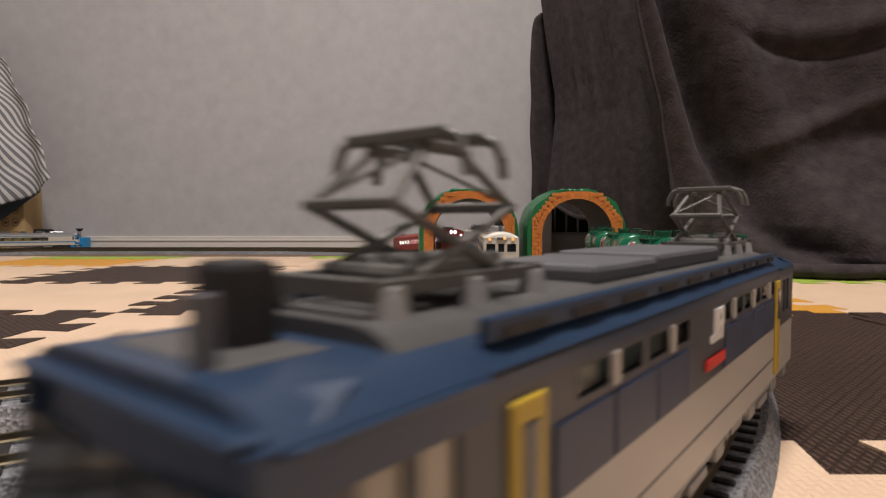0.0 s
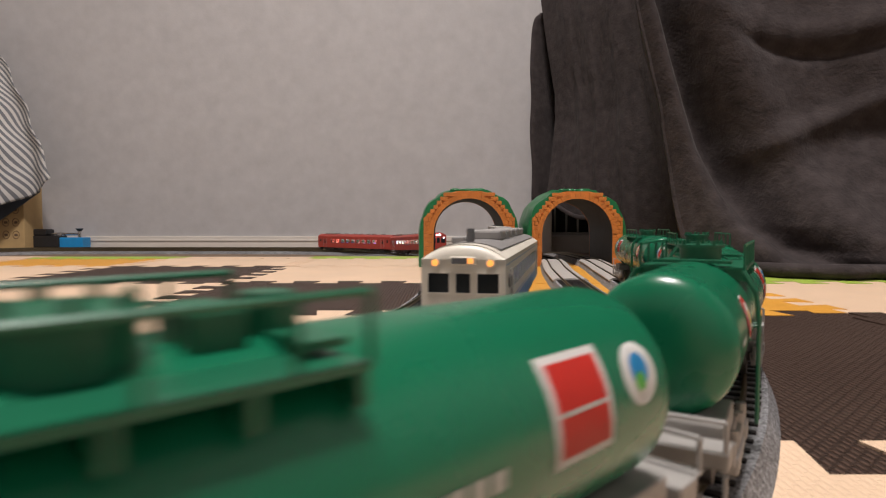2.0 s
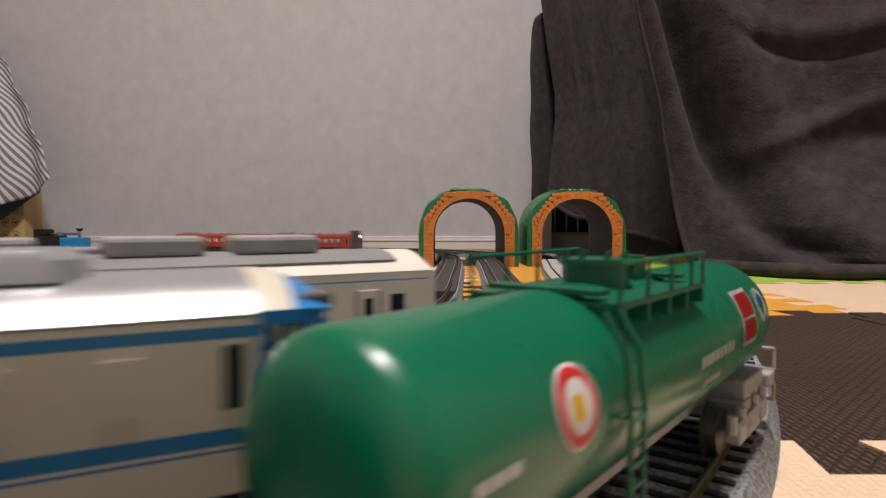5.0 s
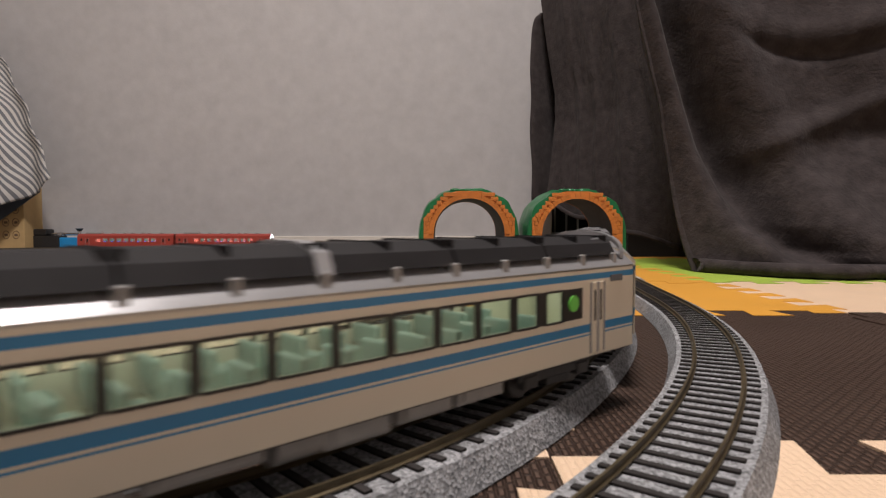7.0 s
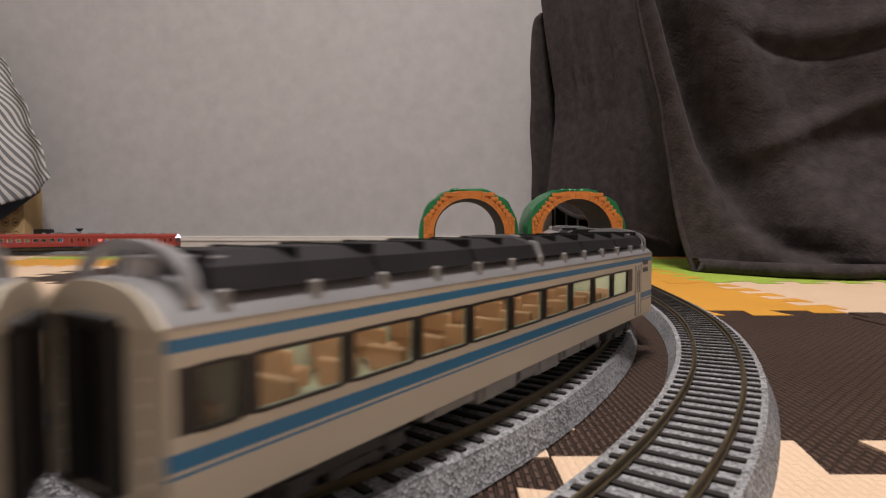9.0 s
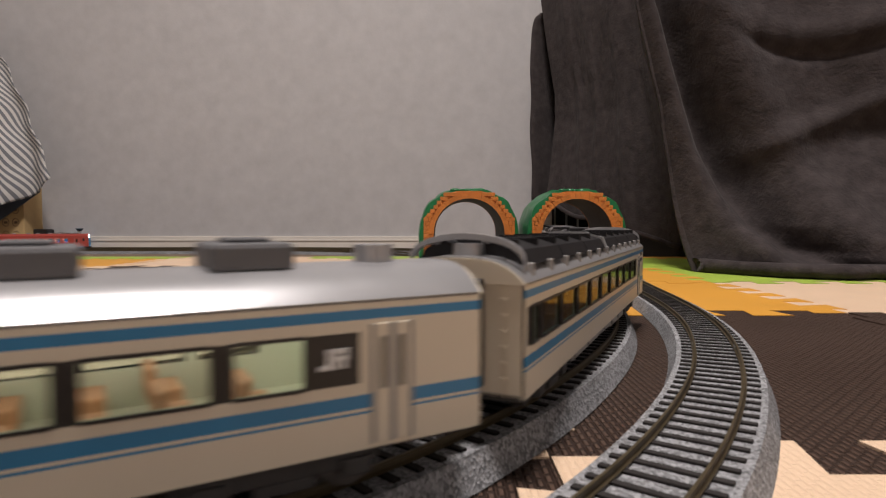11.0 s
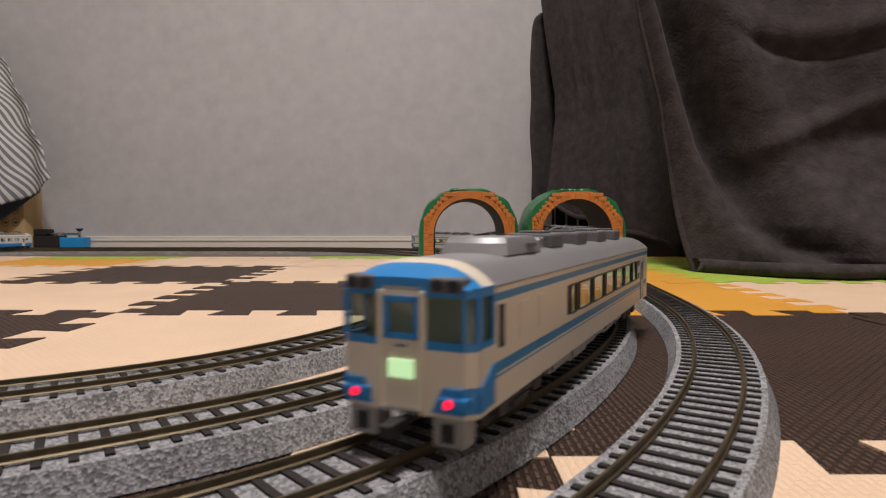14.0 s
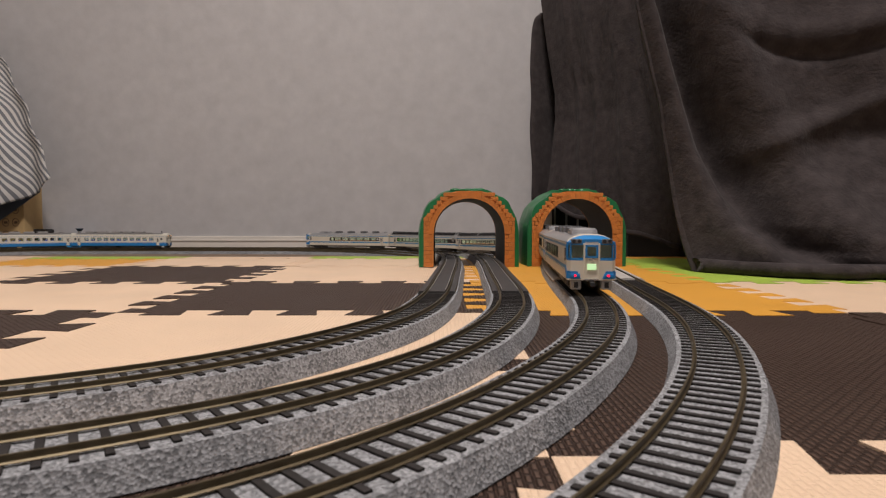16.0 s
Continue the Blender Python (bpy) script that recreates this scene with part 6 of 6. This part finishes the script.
        for z, ins, wd in ((0.0100, 0.0, 1.0), (0.0200, 0.0, 1.0), (0.0250, 0.0008, 1.0), (0.0350, 0.0030, 0.985), (0.0390, 0.0036, 0.97), (0.0410, 0.0080, 0.88)):
            pts = []
            for y, d in ((-W / 2, 0.0045), (-W / 2 * 0.9, 0.0012), (0, 0.0), (W / 2 * 0.9, 0.0012), (W / 2, 0.0045)):
                pts.append((X1 - s * (ins + d), y * wd, z))
            rings.append(pts)
        bm = loft(rings, mi=lambda i, j: 1 if i == 0 else 0)
        bmesh.ops.recalc_face_normals(bm, faces=bm.faces)
        part("cab_face", bm, [M_NAVY, M_LOCO_GREY], root, "navy cab front over a grey apron", smooth=30)
        for q in ((-0.0160, -0.0050), (-0.0040, 0.0040), (0.0050, 0.0160)):
            w = box(-0.0003, 0.0003, q[0], q[1], -0.0045, 0.0045, 0.0002)
            part("front_window", turned(w, Matrix.Translation((X1 - s * 0.0021, 0, 0.0302)) @ Matrix.Rotation(-s * 0.22, 4, "Y")), M_GLASS_DARK, root)
        for sy in (-1, 1):
            lh = part("head_lamp", rod((X1 - s * 0.002, sy * 0.0120, 0.0215), (X1 + s * 0.0012, sy * 0.0120, 0.0215), 0.0028, 16), M_CHROME, root, smooth=40)
            disc("lamp_lens", lh, M_LENS, (X1 + s * 0.0013, sy * 0.0120, 0.0215), (1, 0, 0), 0.0022)
        part("visor", box(min(X1 - s * 0.0075, X1 - s * 0.0022), max(X1 - s * 0.0075, X1 - s * 0.0022), -0.0172, 0.0172, 0.0384, 0.0394, 0.0004), M_NAVY, root, "navy visor over the cab windows")
        part("gutter", box(min(s * 0.0745, s * 0.0950), max(s * 0.0745, s * 0.0950), -0.0187, 0.0187, 0.0376, 0.0383, 0.0002), M_NAVY, root, "navy gutter round the cab roof")
        part("roof_step", box(min(s * 0.0835, s * 0.0930), max(s * 0.0835, s * 0.0930), -0.0085, 0.0085, 0.0410, 0.0416, 0.0002), M_LOCO_ROOF, root)
        part("pilot", box(min(X1 - s * 0.006, X1), max(X1 - s * 0.006, X1), -0.0165, 0.0165, 0.0045, 0.0100, 0.0006), M_UNDER, root, "grey pilot beam")
        coupler(root, X1, s)
    part("floor_pan", box(-L / 2 + 0.004, L / 2 - 0.004, -W / 2 + 0.0012, W / 2 - 0.0012, 0.0092, 0.0110), M_UNDER_DARK, root)
    for x in (-0.064, 0.0, 0.064):
        wheelset_bogie(root, x, M_UNDER, 0.0145, 0.042, 0.0155)
    underfloor(root, [(-0.040, -0.024), (0.026, 0.042)], W, M_UNDER)
    # true length and height of the body
    for ob in root.children_recursive:
        for v in ob.data.vertices:
            v.co.x *= 1.03
            v.co.z += float(np.interp(v.co.z, (0.008, 0.013, 0.022, 0.0384, 0.0410, 0.0436), (0.0, 0.0012, 0.0024, 0.0026, 0.0022, 0.0018)))
    return root


# ---------------------------------------------------------------- things by the wall
def build_shirt():
    """A grey-and-white striped shirt hanging from above, its hem cut on a slant, over a dark lining."""
    m = mat("striped_cotton", (0.72, 0.71, 0.70), 0.9, vary=0.05, scale=40)
    nt = m.node_tree
    b = nt.nodes["Principled BSDF"]
    tc = nt.nodes["Texture Coordinate"]
    mp = nt.nodes.new("ShaderNodeMapping")
    wv = nt.nodes.new("ShaderNodeTexWave")
    wv.wave_type, wv.bands_direction = "BANDS", "X"
    wv.inputs["Scale"].default_value = 9.5
    wv.inputs["Distortion"].default_value = 0.0
    nt.links.new(tc.outputs["UV"], wv.inputs["Vector"])
    st = nt.nodes.new("ShaderNodeMapRange")
    st.inputs[1].default_value, st.inputs[2].default_value = 0.44, 0.56
    nt.links.new(wv.outputs["Fac"], st.inputs[0])
    mx = nt.nodes.new("ShaderNodeMix")
    mx.data_type = "RGBA"
    mx.inputs[6].default_value = (0.66, 0.65, 0.63, 1)
    mx.inputs[7].default_value = (0.19, 0.20, 0.22, 1)
    nt.links.new(st.outputs[0], mx.inputs[0])
    nt.links.new(mx.outputs[2], b.inputs["Base Color"])
    nu, nv = 60, 60
    bm = bmesh.new()
    uvl = bm.loops.layers.uv.new("uv")
    grid, uvs = [], []
    for iv in range(nv + 1):
        v = iv / nv
        row, urow = [], []
        for iu in range(nu + 1):
            u = iu / nu
            # right edge slants outwards towards the hem
            z = 0.66 - v * 0.56
            edge = -1.335 + 0.175 * min(1, max(0, (0.56 - z) / 0.36)) ** 0.8
            hem = -0.02 + 0.215 * u ** 1.3
            z = 0.66 + (hem - 0.66) * v
            edge = -1.300 + 0.168 * min(1, max(0, (0.56 - z) / 0.36)) ** 0.75 + 0.006 * math.sin(z * 50)
            x = -1.62 + (edge + 1.62) * u
            y = 1.74 + 0.016 * math.sin(u * 21 + v * 3) * (0.4 + v) + 0.008 * noise.noise((u * 7, v * 6, 0.4))
            row.append(bm.verts.new((x, y, z)))
            urow.append((u * 0.95 + 0.62 * (0.5 - v) * (1 - 0.3 * u) + 0.008 * math.sin(v * 14 + u * 5), v))
        grid.append(row)
        uvs.append(urow)
    for iv in range(nv):
        for iu in range(nu):
            f = bm.faces.new((grid[iv][iu], grid[iv + 1][iu], grid[iv + 1][iu + 1], grid[iv][iu + 1]))
            for lp, (a, c) in zip(f.loops, ((iv, iu), (iv + 1, iu), (iv + 1, iu + 1), (iv, iu + 1))):
                lp[uvl].uv = uvs[a][c]
    root = thing("hanging_shirt", "grey and white striped cotton shirt hanging by the wall", "shirt")
    ob = part("front", bm, m, root, smooth=180)
    md = ob.modifiers.new("thickness", "SOLIDIFY")
    md.thickness = 0.0015
    dark = cloth("blue_grey_lining", (0.085, 0.105, 0.135), 600, 0.4)
    rings = []
    for v in np.linspace(0, 1, 16):
        z = 0.43 - 0.20 * v
        edge = -1.275 + 0.060 * math.sin(min(1, v * 1.15) * math.pi * 0.5) - 0.028 * max(0, (v - 0.87) / 0.13) ** 2
        rings.append([(edge - 0.07 + 0.07 * u, 1.775 + 0.008 * math.sin(u * 3), z) for u in np.linspace(0, 1, 8)])
    ob = part("lining", loft(rings), dark, root, "dark blue-grey inner layer", smooth=180)
    md = ob.modifiers.new("thickness", "SOLIDIFY")
    md.thickness = 0.004
    rings = []
    for u in np.linspace(0, 1, 14):
        x = -1.36 + 0.150 * u
        z = 0.070 + 0.094 * u
        rings.append([(x, 1.785, z + 0.04), (x, 1.785, z - 0.016 + 0.010 * u)])
    ob = part("under_hem", loft(rings), dark, root, "dark lining below the hem")
    md = ob.modifiers.new("thickness", "SOLIDIFY")
    md.thickness = 0.004


def build_carton():
    root = thing("cardboard_box", "brown cardboard box with dark printing against the wall", "cardboard box", m=pose(-1.385, 1.80, FLOOR_Z))
    part("carton", box(-0.13, 0.115, 0.0, 0.085, 0.0, 0.205, 0.002), M_CARD, root)
    part("tape", box(0.0, 0.02, -0.0006, 0.086, 0.203, 0.2056), M_CARD, root)
    for i in range(7):
        part("print_bar", box(0.035 + i * 0.010, 0.041 + i * 0.010, -0.0008, 0, 0.172 - (i % 2) * 0.001, 0.190), M_CARD_INK, root)
    for r_ in range(3):
        for c in range(3):
            x, z = 0.030 + c * 0.030, 0.125 - r_ * 0.038
            ic = part("print_icon", tube([(x + 0.010 * math.cos(a), -0.0005, z + 0.012 * math.sin(a)) for a in np.linspace(0, 2 * math.pi, 13)], 0.0009, 4), M_CARD_INK, root)
            part("print_mark", box(x - 0.005, x + 0.005, -0.0008, 0, z - 0.004, z + 0.003), M_CARD_INK, root)


def build_toy():
    """A low toy block train: black cars with chrome rods and a sky-blue end block with a knob."""
    root = thing("toy_block_train", "black and sky-blue toy with chrome rods and knob on the floor", "toy", m=pose(-1.235, 1.86, FLOOR_Z))
    part("blue_block", box(0.045, 0.118, -0.022, 0.022, 0.006, 0.040, 0.003), M_TOY_BLUE, root, "sky-blue plastic end block")
    part("base", box(-0.22, 0.118, -0.024, 0.024, 0.0, 0.009, 0.002), M_TOY_BLACK, root)
    part("black_block", box(-0.085, 0.044, -0.022, 0.022, 0.009, 0.046, 0.003), M_TOY_BLACK, root)
    part("black_hood", box(-0.050, 0.005, -0.020, 0.020, 0.046, 0.066, 0.004), M_TOY_BLACK, root)
    part("blue_block", box(-0.20, -0.088, -0.022, 0.022, 0.006, 0.040, 0.003), M_TOY_BLUE, root)
    part("dark_wheel", rod((-0.10, -0.01, 0.058), (-0.10, 0.012, 0.058), 0.016, 18), M_TOY_BLACK, root)
    rd = rod((-0.09, 0, 0.052), (0.095, 0, 0.050), 0.004, 10)
    rd = box(0.028, 0.045, -0.006, 0.006, 0.044, 0.056, 0.002, rd)
    part("chrome_rod", rd, M_CHROME, root)
    kn = rod((0.096, 0, 0.040), (0.096, 0, 0.062), 0.0045, 12)
    part("knob_stem", kn, M_CHROME, root)
    part("knob", rod((0.096, 0, 0.060), (0.096, 0, 0.068), 0.006, 16, None, 0, 0.012), M_TOY_BLACK, root, smooth=30)


build_shirt()
build_carton()
build_toy()


# ---------------------------------------------------------------- trains on their tracks
def glide(rows):
    """A smooth function of time through (seconds, metres along the track)."""
    t = np.array([r[0] for r in rows], float)
    s = np.array([r[1] for r in rows], float)
    k = np.zeros(len(t))
    d = np.diff(s) / np.diff(t)
    k[0], k[-1] = d[0], d[-1]
    for i in range(1, len(t) - 1):
        w0, w1 = t[i] - t[i - 1], t[i + 1] - t[i]
        k[i] = (d[i - 1] * w1 + d[i] * w0) / (w0 + w1)

    def f(x):
        i = int(np.clip(np.searchsorted(t, x) - 1, 0, len(t) - 2))
        h = t[i + 1] - t[i]
        u = (x - t[i]) / h
        return (2 * u ** 3 - 3 * u ** 2 + 1) * s[i] + (u ** 3 - 2 * u ** 2 + u) * h * k[i] + (3 * u ** 2 - 2 * u ** 3) * s[i + 1] + (u ** 3 - u ** 2) * h * k[i + 1]

    return f


def run(car, track, centre, heading, base):
    """Key a car along its track: bogies on the centre line, the body on the chord between them."""
    path = PATHS[track]
    rows = []
    for i in range(0, 161, 1):
        t = i * 0.1
        s = centre(t)
        a = path.at(s + heading * base)
        b = path.at(s - heading * base)
        x = (a - b).normalized()
        y = Vector((0, 0, 1)).cross(x).normalized()
        z = x.cross(y)
        o = (a + b) / 2
        rows.append((t, Matrix(((x.x, y.x, z.x, o.x), (x.y, y.y, z.y, o.y), (x.z, y.z, z.z, o.z), (0, 0, 0, 1)))))
    walk(car, rows)


LOCO = locomotive()
TANKS = [tank_car()]
for _ in range(3):
    TANKS.append(copy_thing(TANKS[0], pose(0, 0, 0)))
LOCALS = [local_car("local_railcar", "ivory and blue local railcar with lit warm headlamps", 1), local_car("local_railcar", "ivory and blue local railcar, trailing, no lamps lit", -1)]
REDS = [red_car("red_railcar", "vermilion railcar with lit windows, leading", 1), red_car("red_railcar", "vermilion railcar with bright white headlamp at its end", -1)]
EXPRESS = [express_cab("express_cab_car", "cream and blue express driving car at the head of the train", 1, True, False)]
EXPRESS.append(express_black())
EXPRESS.append(express_black(label="cream and blue express railcar with brown seats and black roof radiators", seat=M_SEAT_BROWN, saloon=True))
EXPRESS.append(express_black(label="cream and blue express railcar, unlit, with black roof radiators", seat=M_SEAT_BROWN, lit=False, saloon=True))
EXPRESS.append(express_cab("express_cab_car", "cream and blue express driving car coupled cab outward to another", -1, True, False))
EXPRESS.append(express_cab("express_cab_car", "cream and blue express driving car with lit plate, red tail lamps", -1, True, True))

L2, L3 = PATHS[2].length, PATHS[3].length
EXPRESS_REAR = glide([(0, 2.630), (1.0, 2.785), (6.5, L3 - 1.280), (7.5, L3 - 1.104), (9.0, L3 - 0.8405), (12.0, L3 - 0.3205), (14.0, L3 + 0.0185), (16.0, L3 + 0.362)])
LOCAL_FRONT = glide([(0, 0.522), (0.7, 0.397), (1.5, 0.251), (2.4, 0.085), (3.5, -0.129), (4.2, -0.260), (14.5, 2.486 - L2), (16.0, 2.206 - L2)])
RED_REAR = glide([(0, 0.776), (1.5, 0.990), (6.4, 1.650), (9.0, 1.990), (12.0, 2.366), (16.0, 2.870)])
TANK_FRONT = glide([(0, 0.1650), (16.0, 0.1650 - 16 * 0.1413)])
PITCH = 0.266
TANK_PITCH = 0.1696


def motions():
    run(LOCO, 4, lambda t: TANK_FRONT(t) + 0.0755 - TANK_PITCH / 2 - 0.1015, -1, 0.073)
    for i, car in enumerate(TANKS):
        run(car, 4, lambda t, i=i: TANK_FRONT(t) + 0.0755 + i * TANK_PITCH, 1, 0.0525)
    for i, car in enumerate(LOCALS):
        run(car, 2, lambda t, i=i: LOCAL_FRONT(t) + 0.130 + i * PITCH, -1, 0.0875)
    for i, car in enumerate(REDS):
        run(car, 1, lambda t, i=i: RED_REAR(t) + 0.130 + (1 - i) * PITCH, 1, 0.0875)
    for i, car in enumerate(EXPRESS):
        run(car, 3, lambda t, i=i: EXPRESS_REAR(t) + 0.130 + (5 - i) * PITCH, 1, 0.0875)


motions()
